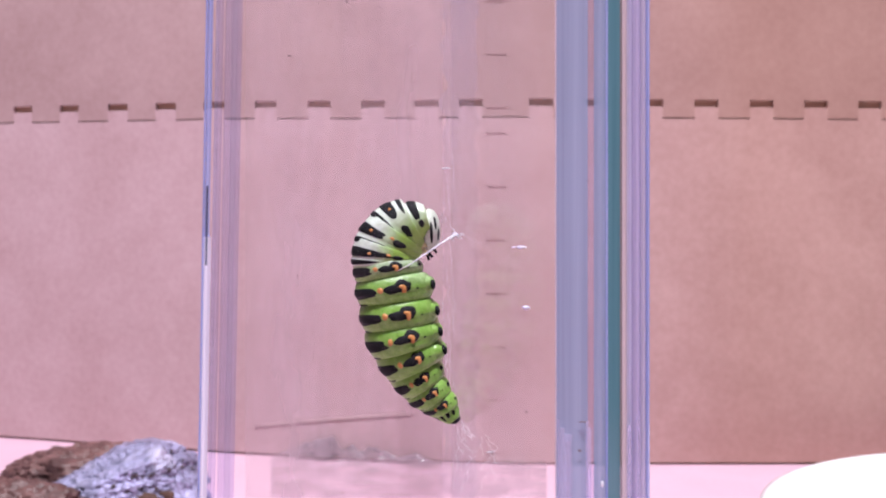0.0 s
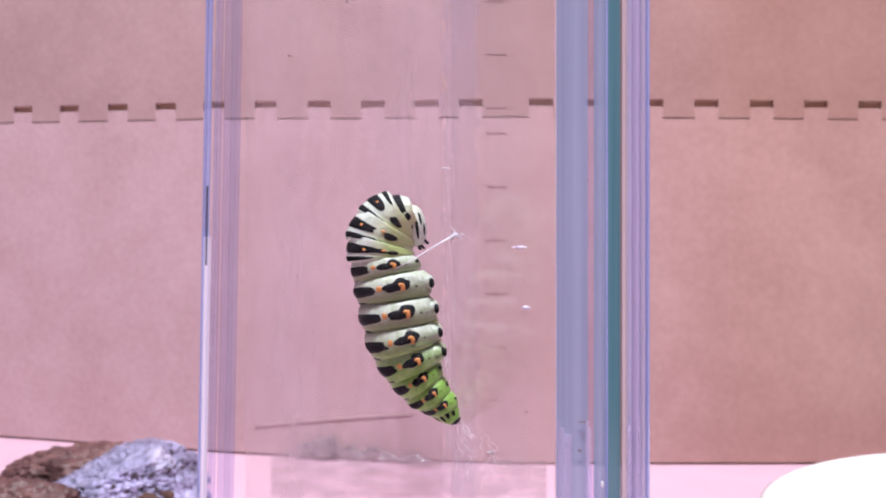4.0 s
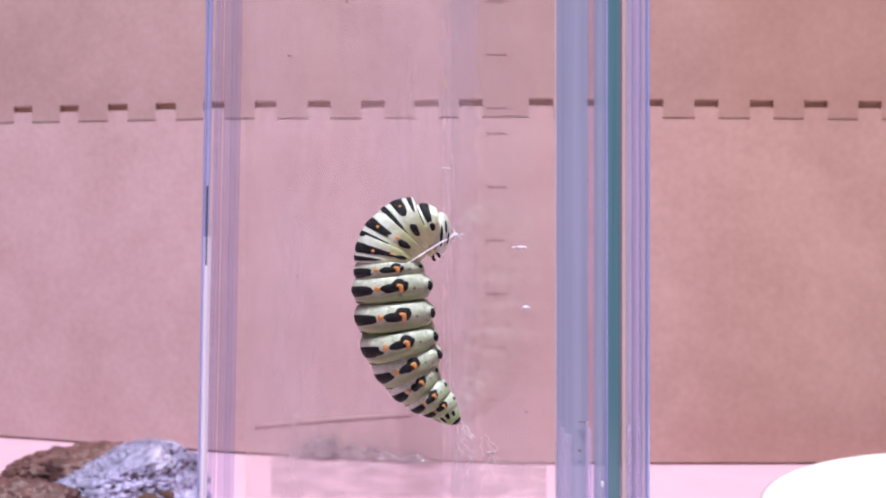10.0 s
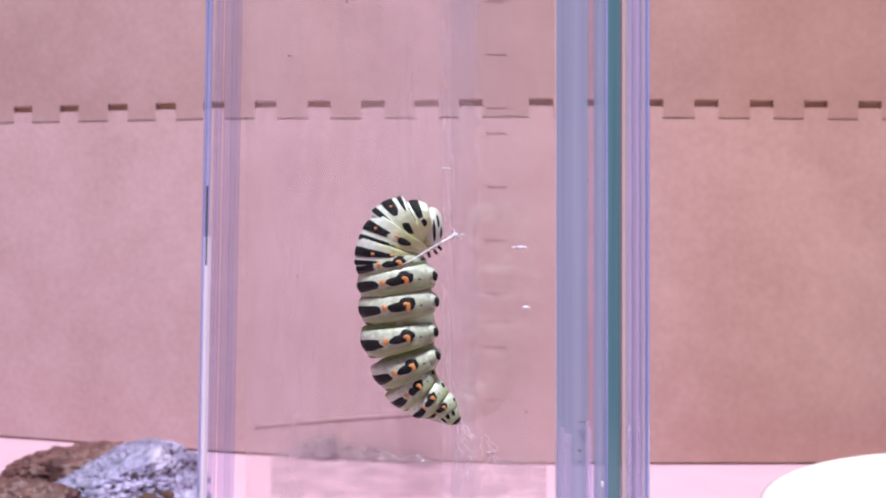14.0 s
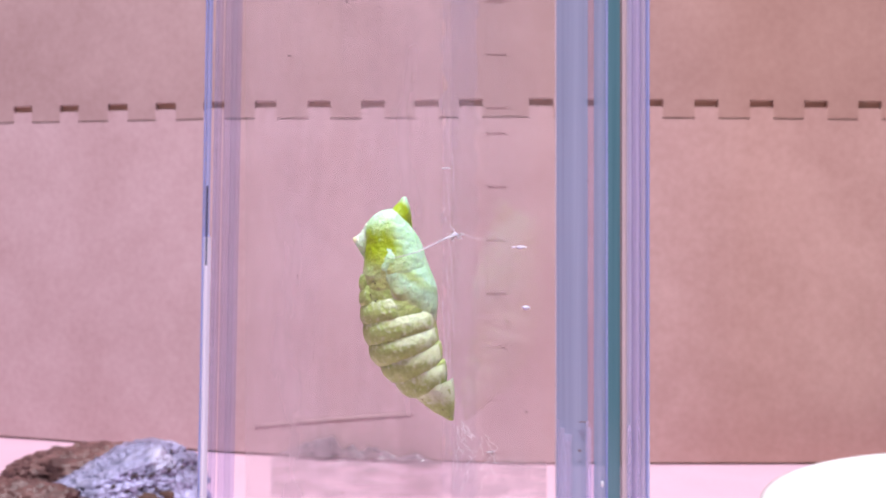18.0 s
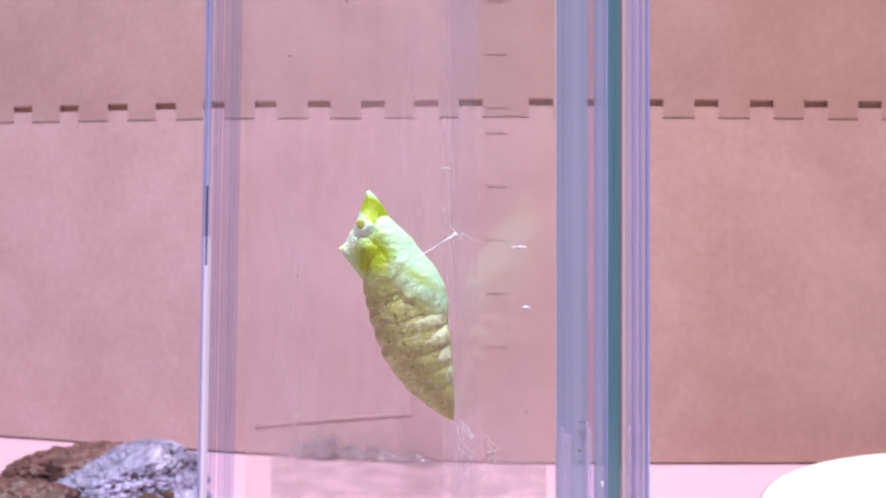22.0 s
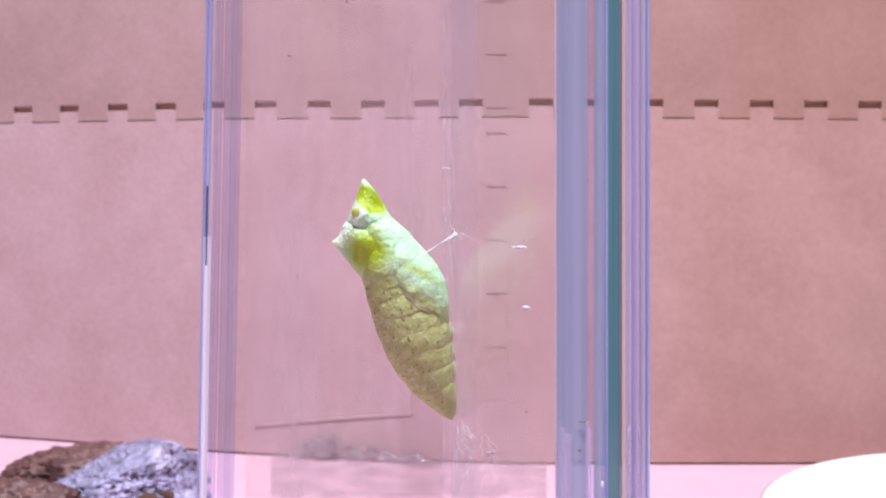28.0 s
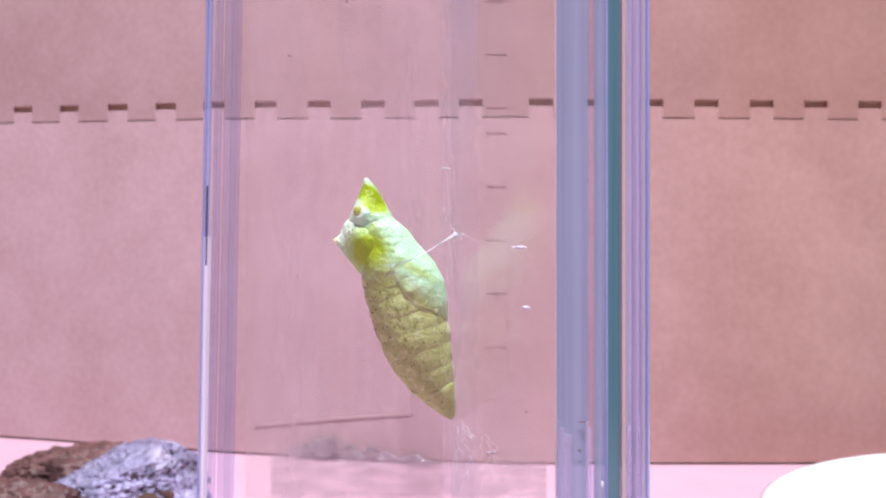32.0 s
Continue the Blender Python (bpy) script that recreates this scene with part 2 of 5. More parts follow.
# a board behind the mats closes the gaps in the joints
bm = bmesh.new()
tube(bm, [[(k / 100, wall_y(k / 100) + dy, z) for dy, z in ((0.0032, 0.0), (0.009, 0.0), (0.009, 0.455), (0.0032, 0.455))] for k in range(-58, 57, 3)])
fix_normals(bm)
tagged(part("backing_board", bm, M_MAT_DARK, smooth=False), "dark brown board behind the upright mats", "board")


def on_wall(h, v):
    """The place on the mats seen at h, v."""
    d = 0.54
    for _ in range(12):
        d = wall_y((h - 784) * d / FOCAL)
    return at(h, v, d - 0.0006)


# slanting crease across the lower mat, its shadow put into a dark strand
bm = bmesh.new()
strand(bm, [on_wall(452 + 280 * k / 12, 757 - 23 * (k / 12) ** 0.8) + Vector((0, 0.0017, 0)) for k in range(13)], 0.0018, 18)
part("crease", bm, surface("crease_shadow", (0.33, 0.205, 0.21), (0.42, 0.278, 0.288), 900, 30, 0.9, 0.3), low_mat, "slanting crease with painted shadow")

# ---- stones, added film and dish on the table ----
def stone(name, x, y, size, seed, mat, label, rough=0.28, sharp=1.0):
    bm = bmesh.new()
    bmesh.ops.create_icosphere(bm, subdivisions=6, radius=1.0)
    for v in bm.verts:
        n = v.co.normalized()
        q = n * 1.3 + Vector((seed, seed * 0.7, 0))
        d = 1 + rough * noise.noise(q * 1.2) + rough * 0.6 * noise.noise(q * 3.1) - rough * 0.75 * abs(noise.noise(q * 5.0)) * sharp + rough * 0.40 * noise.noise(q * 9) - rough * 0.9 * max(0.0, noise.noise(q * 13) - 0.12) + rough * 0.14 * noise.noise(q * 34)
        cell = noise.cell(q * 3.0) * 0.10 * rough * sharp
        v.co = Vector((n.x * size[0], n.y * size[1], max(n.z, -0.55) * size[2])) * (d + cell)
    low = min(v.co.z for v in bm.verts)
    for v in bm.verts:
        v.co += Vector((x, y, 0.0005 - low))
    return tagged(part(name, bm, mat), label, "stone")


stone("lava_stone", -0.165, 0.452, (0.042, 0.030, 0.0165), 3.1, M_LAVA, "rough reddish-brown lava stone on the table", 0.17, 0.3)


def faceted(name, x, y, size, seed, mat, label):
    """A broken lump: the inside of a bundle of random planes, with chipped, grainy faces."""
    rn = random.Random(seed)
    planes = [(Vector((-0.28, -0.58, 0.76)).normalized(), 0.56), (Vector((0.48, -0.86, 0.14)).normalized(), 0.58), (Vector((0.92, -0.1, 0.38)).normalized(), 0.76), (Vector((-0.77, 0.0, 0.64)).normalized(), 0.66),
              (Vector((-0.1, -0.95, 0.10)).normalized(), 0.80), (Vector((-0.22, 0.1, 1)).normalized(), 0.84)]
    while len(planes) < 26:
        p = Vector((rn.uniform(-1, 1), rn.uniform(-1, 1), rn.uniform(-1, 1)))
        if 0.2 < p.length < 1:
            planes.append((p.normalized(), rn.uniform(0.86, 1.06)))
    bm = bmesh.new()
    bmesh.ops.create_icosphere(bm, subdivisions=6, radius=1.0)
    for v in bm.verts:
        n = v.co.normalized()
        r = min(d / max(n.dot(p), 0.05) for p, d in planes)
        r = min(r, 1.35) * (1 + 0.07 * noise.noise(n * 3 + Vector((seed, 0, 0))) - 0.09 * abs(noise.noise(n * 6)) + 0.06 * noise.cell(n * 7 + Vector((noise.noise(n * 9), 0, 0))) * 0.5 + 0.045 * noise.noise(n * 14) - 0.03 * abs(noise.noise(n * 26)))
        v.co = Vector((n.x * size[0], n.y * size[1], n.z * size[2])) * r
    low = min(v.co.z for v in bm.verts)
    for v in bm.verts:
        v.co += Vector((x, y, 0.0005 - low))
    return tagged(part(name, bm, mat), label, "stone")


faceted("ore_stone", -0.142, 0.430, (0.033, 0.027, 0.0158), 11, M_ORE, "glittering silver-grey ore stone with rusty spots")
ore_stone = bpy.data.objects["ore_stone"]
M_GLINT = surface("violet_glint", (0.48, 0.40, 0.98), (0.95, 0.90, 1.0), 500, 120, 0.5, 0.3, 0.0004, metal=0.1)
M_ORE_SHADE = surface("shade_facet", (0.03, 0.025, 0.04), (0.12, 0.08, 0.09), 500, 120, 0.5, 0.6, 0.001)
grn = random.Random(8)
# pale facets painted as glints on the lit flank, dark ones as shade
for k in range(260):
    v = grn.choice(ore_stone.data.vertices)
    n = v.normal
    light = n.dot(Vector((-0.6, -0.3, 0.74)))
    bright = light > 0.75 and n.y < 0.2 and k < 14
    if not bright and not (light < 0.45 and n.y < 0 and k % 2 == 0):
        continue
    tilt = (Vector((-0.1, -0.5, 0.8)) if bright else n) + Vector((grn.uniform(-0.8, 0.4), grn.uniform(-0.5, 0.7), grn.uniform(-0.1, 0.5)))
    tilt.normalize()
    side = tilt.orthogonal().normalized()
    over = tilt.cross(side)
    w, l = grn.uniform(0.0003, 0.0008), grn.uniform(0.0005, 0.0016)
    bm = bmesh.new()
    top, foot = [], []
    for q in range(6):
        e = q * math.pi / 3 + grn.uniform(-0.3, 0.3)
        p = v.co + side * (l * math.cos(e)) + over * (w * math.sin(e))
        top.append(p + tilt * 0.0003)
        foot.append(p * 1.0 - tilt * 0.0012)
    tube(bm, [foot, top])
    fix_normals(bm)
    part("glint_facet" if bright else "shade_facet", bm, M_GLINT if bright else M_ORE_SHADE, ore_stone, smooth=False)
# rusty patches low on the ore
for px, py, pz, pr in ((0.016, -0.020, 0.010, 0.0050), (0.020, -0.016, 0.006, 0.0042), (0.024, -0.014, 0.014, 0.0026)):
    v = min(ore_stone.data.vertices, key=lambda q: (q.co - Vector((-0.142 + px, 0.430 + py, pz))).length)
    bm = bmesh.new()
    bmesh.ops.create_icosphere(bm, subdivisions=3, radius=pr)
    for q in bm.verts:
        q.co = Vector((q.co.x * 1.3, q.co.y * 0.35, q.co.z * 0.8)) * (1 + 0.4 * noise.noise(q.co * 500 + Vector((px * 900, 0, 0)))) + v.co
    part("rust_patch", bm, M_RUST, ore_stone, "rust-brown patch")
stone("lava_stone", -0.176, 0.392, (0.032, 0.020, 0.0135), 5.7, M_LAVA, "small brown pitted lava stone in front", 0.22, 0.4)

# film added behind the case for the stone's image in its walls
film = tagged(new("reflection_film"), "film standing in for the stone's image in the case", "film")
bm = bmesh.new()
nx, ny = 40, 16
grid = [[bm.verts.new(((0.455 + 0.085 * j / ny) * (-0.181 + 0.29 * i / nx), 0.455 + 0.085 * j / ny,
                       0.0015 + 0.0012 * abs(noise.noise(Vector((i * 0.25, j * 0.4, 2)))))) for i in range(nx + 1)] for j in range(ny + 1)]
for j in range(ny):
    for i in range(nx):
        bm.faces.new((grid[j][i], grid[j][i + 1], grid[j + 1][i + 1], grid[j + 1][i]))
part("sheet", bm, M_IMAGE_FILM, film)
bm = bmesh.new()
nx, ny = 50, 14
grid = [[bm.verts.new((-0.096 + 0.090 * i / nx, wall_y(-0.096 + 0.090 * i / nx) - 0.007 + 0.005 * j / ny,
                       0.002 + (0.0100 * (math.exp(-((i / nx - 0.30) / 0.17) ** 2) + 0.45 * math.exp(-((i / nx - 0.62) / 0.16) ** 2) + 0.40 * math.exp(-((i / nx - 0.90) / 0.05) ** 2)) + 0.006 * math.sin(math.pi * i / nx) * noise.noise(Vector((i * 0.3, j * 0.3, 7)))) * math.sin(math.pi * j / ny))) for i in range(nx + 1)] for j in range(ny + 1)]
for j in range(ny):
    for i in range(nx):
        bm.faces.new((grid[j][i], grid[j][i + 1], grid[j + 1][i + 1], grid[j + 1][i]))
part("image_mound", bm, clear("stone_image_grey", 0.62, (0.33, 0.25, 0.29), 1.4, 0.2), film, "grey mound standing in for the stone's image")

bm = bmesh.new()
profile = [(0.0, 0.004), (0.040, 0.004), (0.066, 0.0065), (0.0735, 0.0135), (0.0752, 0.0178), (0.0765, 0.0186), (0.0780, 0.0176),
           (0.0765, 0.012), (0.067, 0.0045), (0.046, 0.0006), (0.0, 0.0006)]
rings = [[(0.2613 + max(r * 1.80, 0.0002) * math.cos(k * math.pi / 60), 0.3402 + max(r * 1.80, 0.0002) * math.sin(k * math.pi / 60), z) for k in range(120)] for r, z in profile]
tube(bm, rings)
fix_normals(bm)
tagged(part("dish", bm, M_DISH), "shallow round white glazed dish on the table", "dish")

# ---- the clear case ----
FRONT, BACK, TOP = 0.086, 0.142, 0.20
case = tagged(new("clear_case"), "tall clear plastic case with thick bluish edges", "case")


def upright(name, corners, mat, label="", lean=(0.0, 0.0), z0=0.0035, z1=TOP, shadow=False):
    """A straight upright piece on the outline corners ((x, y), ...) of its foot; lean shifts its top."""
    bm = bmesh.new()
    rings = [[(x + lean[0] * k, y + lean[1] * k, z0 + (z1 - z0) * k) for x, y in corners] for k in (0.0, 0.25, 0.5, 0.75, 1.0)]
    tube(bm, rings)
    fix_normals(bm)
    ob = part(name, bm, mat, case, label, smooth=False)
    ob.visible_shadow = shadow
    return ob


def fx(h, d=FRONT):
    return (h - 784) * d / FOCAL


def sheet(name, xa, ya, xb, yb, thick, mat, label="", lean=(0.0, 0.0), inner=True):
    d = Vector((xb - xa, yb - ya)).normalized()
    n = Vector((-d.y, d.x)) * thick
    ob = upright(name, ((xa, ya), (xb, yb), (xb + n.x, yb + n.y), (xa + n.x, ya + n.y)), mat, label, lean)
    ob.data.materials.append(M_PLAIN)
    side = Vector((n.x, n.y, 0)).normalized() * (1 if inner else -1)
    for f in ob.data.polygons:
        f.material_index = 0 if f.normal.dot(side) > 0.9 else 1
    return ob


# foot of the side sheet on which the caterpillar sits, its line runs from the front corner back past the animal
SIDE_NEAR, SIDE_MID = Vector((fx(984), FRONT + 0.0012)), Vector((fx(809, DEPTH), DEPTH))
SIDE_DIR = (SIDE_MID - SIDE_NEAR).normalized()
SIDE_FAR = SIDE_NEAR + SIDE_DIR * 0.0305
sheet("side_sheet", SIDE_NEAR.x, SIDE_NEAR.y, SIDE_FAR.x, SIDE_FAR.y, -0.0010, M_SHEET, "clear side sheet with silk smears", inner=False)
LEAN = 0.0034
sheet("side_sheet", fx(335), FRONT + 0.0015, fx(424, BACK), BACK - 0.002, -0.0010, M_PLAIN, "", (LEAN, 0))
sheet("front_sheet", fx(372), FRONT + 0.0004, fx(982), FRONT + 0.0004, 0.0008, M_CLEAR, inner=False)
sheet("back_sheet", fx(434, BACK), BACK, SIDE_FAR.x - 0.001, SIDE_FAR.y + 0.003, 0.0008, M_DUSTY, inner=False)


def post(name, h0, h1, d0, d1, mat, label, lean=(0.0, 0.0), bulge=0.0, d=FRONT, z0=0.0035, z1=TOP):
    """A strip of the front corner: from h0 to h1 across at its foot, d0 to d1 deep, its face rounded by bulge; it leans from foot to top."""
    n = 7
    f0, f1 = (z0 - 0.0035) / (TOP - 0.0035), (z1 - 0.0035) / (TOP - 0.0035)
    pts = [(fx(h0 + (h1 - h0) * k / n, d + d0) + lean[0] * f0, d + d0 - bulge * math.sin(math.pi * k / n)) for k in range(n + 1)]
    pts += [(fx(h1, d + d1) + lean[0] * f0, d + d1), (fx(h0, d + d1) + lean[0] * f0, d + d1)]
    return upright(name, pts, mat, label, (lean[0] * (f1 - f0), 0), z0, z1)


def level(v, d=FRONT):
    """The height at distance d that lies v below the drawing's upper edge."""
    return EYE + (441 - v) * d / FOCAL


# one front edge in lengths: its white highlight and dark reflection are painted
M_EDGE_HIGHLIGHT = edge_plastic("edge_highlight", (0.80, 0.78, 0.97), (0.98, 0.95, 1.0), 0.04, 0.08, 900)
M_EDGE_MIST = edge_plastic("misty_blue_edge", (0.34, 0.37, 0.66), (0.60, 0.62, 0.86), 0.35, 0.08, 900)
M_EDGE_REFLECT = edge_plastic("edge_reflection", (0.05, 0.05, 0.09), (0.16, 0.17, 0.26), 0.25, 0.1, 900)
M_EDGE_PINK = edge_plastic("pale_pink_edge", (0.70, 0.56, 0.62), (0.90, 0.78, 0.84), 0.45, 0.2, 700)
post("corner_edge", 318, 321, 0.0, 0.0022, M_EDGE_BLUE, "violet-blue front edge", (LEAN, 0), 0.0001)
post("corner_edge", 321, 334, 0.0, 0.0022, M_EDGE_HIGHLIGHT, "front edge with painted white highlight", (LEAN, 0), 0.0004, z1=level(420))
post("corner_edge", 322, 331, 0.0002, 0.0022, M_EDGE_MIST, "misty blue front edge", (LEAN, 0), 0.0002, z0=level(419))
post("corner_line", 323.5, 327.5, -0.0004, 0.0, M_EDGE_REFLECT, "painted dark reflection in the front edge", (LEAN, 0), 0.0001, z0=level(470), z1=level(330))
post("corner_band", 344, 350, 0.030, 0.032, M_BAND_VEIL, "", (0.0036, 0), 0.0001)
post("corner_band", 350, 358, 0.030, 0.033, M_BAND_SOFT, "", (0.0036, 0), 0.0002)
post("corner_band", 361, 374, 0.030, 0.033, M_BAND_SOFT, "", (0.0036, 0), 0.0004)
post("corner_band", 374, 383, 0.030, 0.033, M_BAND_VEIL, "blue-grey back corner band", (0.0036, 0), 0.0002)
post("corner_band", 383, 391, 0.030, 0.033, M_BAND_SOFT, "", (0.0036, 0), 0.0002)
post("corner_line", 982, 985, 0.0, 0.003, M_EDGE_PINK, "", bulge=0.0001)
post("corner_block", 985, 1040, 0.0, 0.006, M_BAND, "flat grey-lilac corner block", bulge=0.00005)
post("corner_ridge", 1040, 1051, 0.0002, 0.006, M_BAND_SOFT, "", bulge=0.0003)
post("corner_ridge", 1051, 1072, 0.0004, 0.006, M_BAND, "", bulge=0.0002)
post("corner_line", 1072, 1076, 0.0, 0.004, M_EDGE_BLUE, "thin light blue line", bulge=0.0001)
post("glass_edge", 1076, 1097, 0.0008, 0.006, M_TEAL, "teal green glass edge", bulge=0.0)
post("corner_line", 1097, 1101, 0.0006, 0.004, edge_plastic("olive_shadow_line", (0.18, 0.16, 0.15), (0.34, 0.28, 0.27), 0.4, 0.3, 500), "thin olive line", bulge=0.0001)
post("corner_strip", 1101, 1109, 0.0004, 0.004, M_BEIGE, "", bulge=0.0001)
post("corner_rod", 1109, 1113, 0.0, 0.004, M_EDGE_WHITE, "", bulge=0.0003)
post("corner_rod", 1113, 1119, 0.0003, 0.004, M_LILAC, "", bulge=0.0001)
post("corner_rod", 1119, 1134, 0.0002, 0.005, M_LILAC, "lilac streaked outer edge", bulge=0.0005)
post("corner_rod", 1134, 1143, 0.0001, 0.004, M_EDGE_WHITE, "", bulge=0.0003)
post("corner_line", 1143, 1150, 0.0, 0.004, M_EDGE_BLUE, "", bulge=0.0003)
# bright table's reflection at the corner's foot, put into pale strips
M_FOOT_REFLECT = edge_plastic("foot_reflection", (0.62, 0.52, 0.62), (0.86, 0.76, 0.86), 0.72, 0.2, 700)
for h0, h1, v in ((986, 991, 742), (989, 999, 757), (997, 1012, 768), (1001, 1008, 780), (1036, 1042, 745), (1039, 1047, 758), (1110, 1117, 752), (1113, 1118, 764), (1126, 1134, 740), (1129, 1133, 760)):
    post("corner_line", h0, h1, -0.0003 - 0.00001 * (v % 7), 0.0, M_FOOT_REFLECT, "", bulge=0.0001, z1=level(v))
bm = bmesh.new()
brick(bm, fx(319) - 0.004, fx(1150) + 0.001, FRONT - 0.001, BACK + 0.003, 0.0002, 0.0034)
fix_normals(bm)
part("base_plate", bm, M_PLAIN, case, "clear base plate", smooth=False).visible_shadow = False


# ---- dust specks on the case ----
def speck(h, v, d, w, tall, mat=None):
    bm = bmesh.new()
    bmesh.ops.create_icosphere(bm, subdivisions=2, radius=1.0)
    for q in bm.verts:
        q.co = Vector((q.co.x * w * 0.75 * d / FOCAL, q.co.y * 0.00006, q.co.z * tall * 0.75 * d / FOCAL)) * (1 + 0.3 * noise.noise(q.co * 2 + Vector((h, v, 0))))
    part("speck", bm, mat or M_SPECK, case, "white speck painted for a glint" if mat else "dark dust speck", m=Matrix.Translation(at(h, v, d)))


for h, v, w, tall in ((512, 99, 4, 2.5), (672, 13, 3, 2), (614, 3, 2, 5), (527, 490, 1.3, 6), (593, 870, 2, 2), (606, 873, 2, 3), (694, 772, 3, 2)):
    speck(h, v, FRONT, w, tall)
for h, v, w, tall in ((1031, 747, 11, 1.6), (1026, 798, 4, 3), (1040, 320, 3, 2), (1048, 80, 4, 1.5)):
    speck(h, v, FRONT - 0.0003, w, tall)
for h, v, w, tall in ((932, 729, 4, 2.5), (878, 525, 2, 2), (822, 712, 2, 2)):
    k = (h - 809) / (984 - 809)
    speck(h, v, DEPTH + (FRONT + 0.0012 - DEPTH) * k - 0.0006, w, tall)

# bright glint on the corner block, painted as a white speck
speck(1066, 857, FRONT - 0.0006, 3.5, 8, M_SILK)

# ---- silk on the side sheet ----
def side_depth(h):
    m = (SIDE_MID.x - SIDE_NEAR.x) / (SIDE_MID.y - SIDE_NEAR.y)
    return (SIDE_NEAR.x - m * SIDE_NEAR.y) / ((h - 784) / FOCAL - m)


def on_side(h, v, proud=0.0002):
    return at(h, v, side_depth(h) - proud)


rnd = random.Random(4)
silk = tagged(new("silk_pad"), "fine white silk threads spun on the clear sheet", "silk", kind="stuff")


def silk_run(h0, v0, h1, v1, wander, radius, steps=14):
    pts = []
    for k in range(steps + 1):
        f = k / steps
        pts.append(on_side(h0 + (h1 - h0) * f + rnd.uniform(-wander, wander), v0 + (v1 - v0) * f + rnd.uniform(-wander, wander) * 0.5))
    bm = bmesh.new()
    strand(bm, pts, radius, 5)
    return part("silk_thread", bm, M_SILK, silk)


for k in range(12):
    v = rnd.uniform(270, 640)
    silk_run(rnd.uniform(783, 803), v, rnd.uniform(783, 808), v + rnd.uniform(50, 190), 3.0, 0.000008)
for k in range(7):
    silk_run(rnd.uniform(806, 822), rnd.uniform(746, 760), rnd.uniform(816, 840), rnd.uniform(768, 784), 4.0, 0.000016, 7)
for k in range(8):
    a = rnd.uniform(0, 6.28)
    silk_run(806, 417, 806 + 13 * math.cos(a), 417 + 10 * math.sin(a), 3.0, 0.00004, 5)
for k in range(16):
    h = rnd.uniform(800, 880)
    silk_run(h, rnd.uniform(770, 810), h + rnd.uniform(-20, 20), rnd.uniform(800, 880), 5.0, 0.000011, 10)
M_TUFT = surface("silk_tuft", (0.62, 0.55, 0.80), (0.88, 0.84, 1.0), 3000, 500, 0.5, 0.1)
for h, v, w, tall in ((922, 438, 8, 2.6), (930, 545, 6, 3.6), (909, 438, 4, 1.4), (806, 415, 5, 2.5)):
    bm = bmesh.new()
    bmesh.ops.create_icosphere(bm, subdivisions=3, radius=1.0)
    d = side_depth(h)
    for q in bm.verts:
        q.co = Vector((q.co.x * w * d / FOCAL, q.co.y * 0.00008, q.co.z * tall * d / FOCAL)) * (1 + 0.45 * noise.noise(q.co * 2 + Vector((h, v, 0))))
    part("silk_tuft", bm, M_TUFT, silk, "violet-white silk tuft", m=Matrix.Translation(on_side(h, v, 0.0004)))
for h, v in ((790, 298), (924, 439), (932, 546), (868, 800)):
    silk_run(h - 6, v + 1, h + 6, v - 1, 2.0, 0.00007, 6)

# milky film of silk along the sheet where the animal spun
bm, rows = bmesh.new(), []
for v in range(-70, 960, 9):
    rag = [12 * noise.noise(Vector((v * 0.03, 5, e))) + 6 * noise.noise(Vector((v * 0.12, 5, e + 7))) for e in (1, 4)]
    rows.append([bm.verts.new(on_side(784 + rag[0] + (60 + rag[1] - rag[0]) * k / 6, v, 0.00012)) for k in range(7)])
for r0, r1 in zip(rows, rows[1:]):
    for k in range(6):
        bm.faces.new((r0[k], r0[k + 1], r1[k + 1], r1[k]))
part("silk_film", bm, clear("milky_silk", 0.19, (0.70, 0.72, 1.0), 1.03), silk, "thin milky film of silk").visible_shadow = False

# ---- the caterpillar ----
TAIL_H, TAIL_V = 803, 742


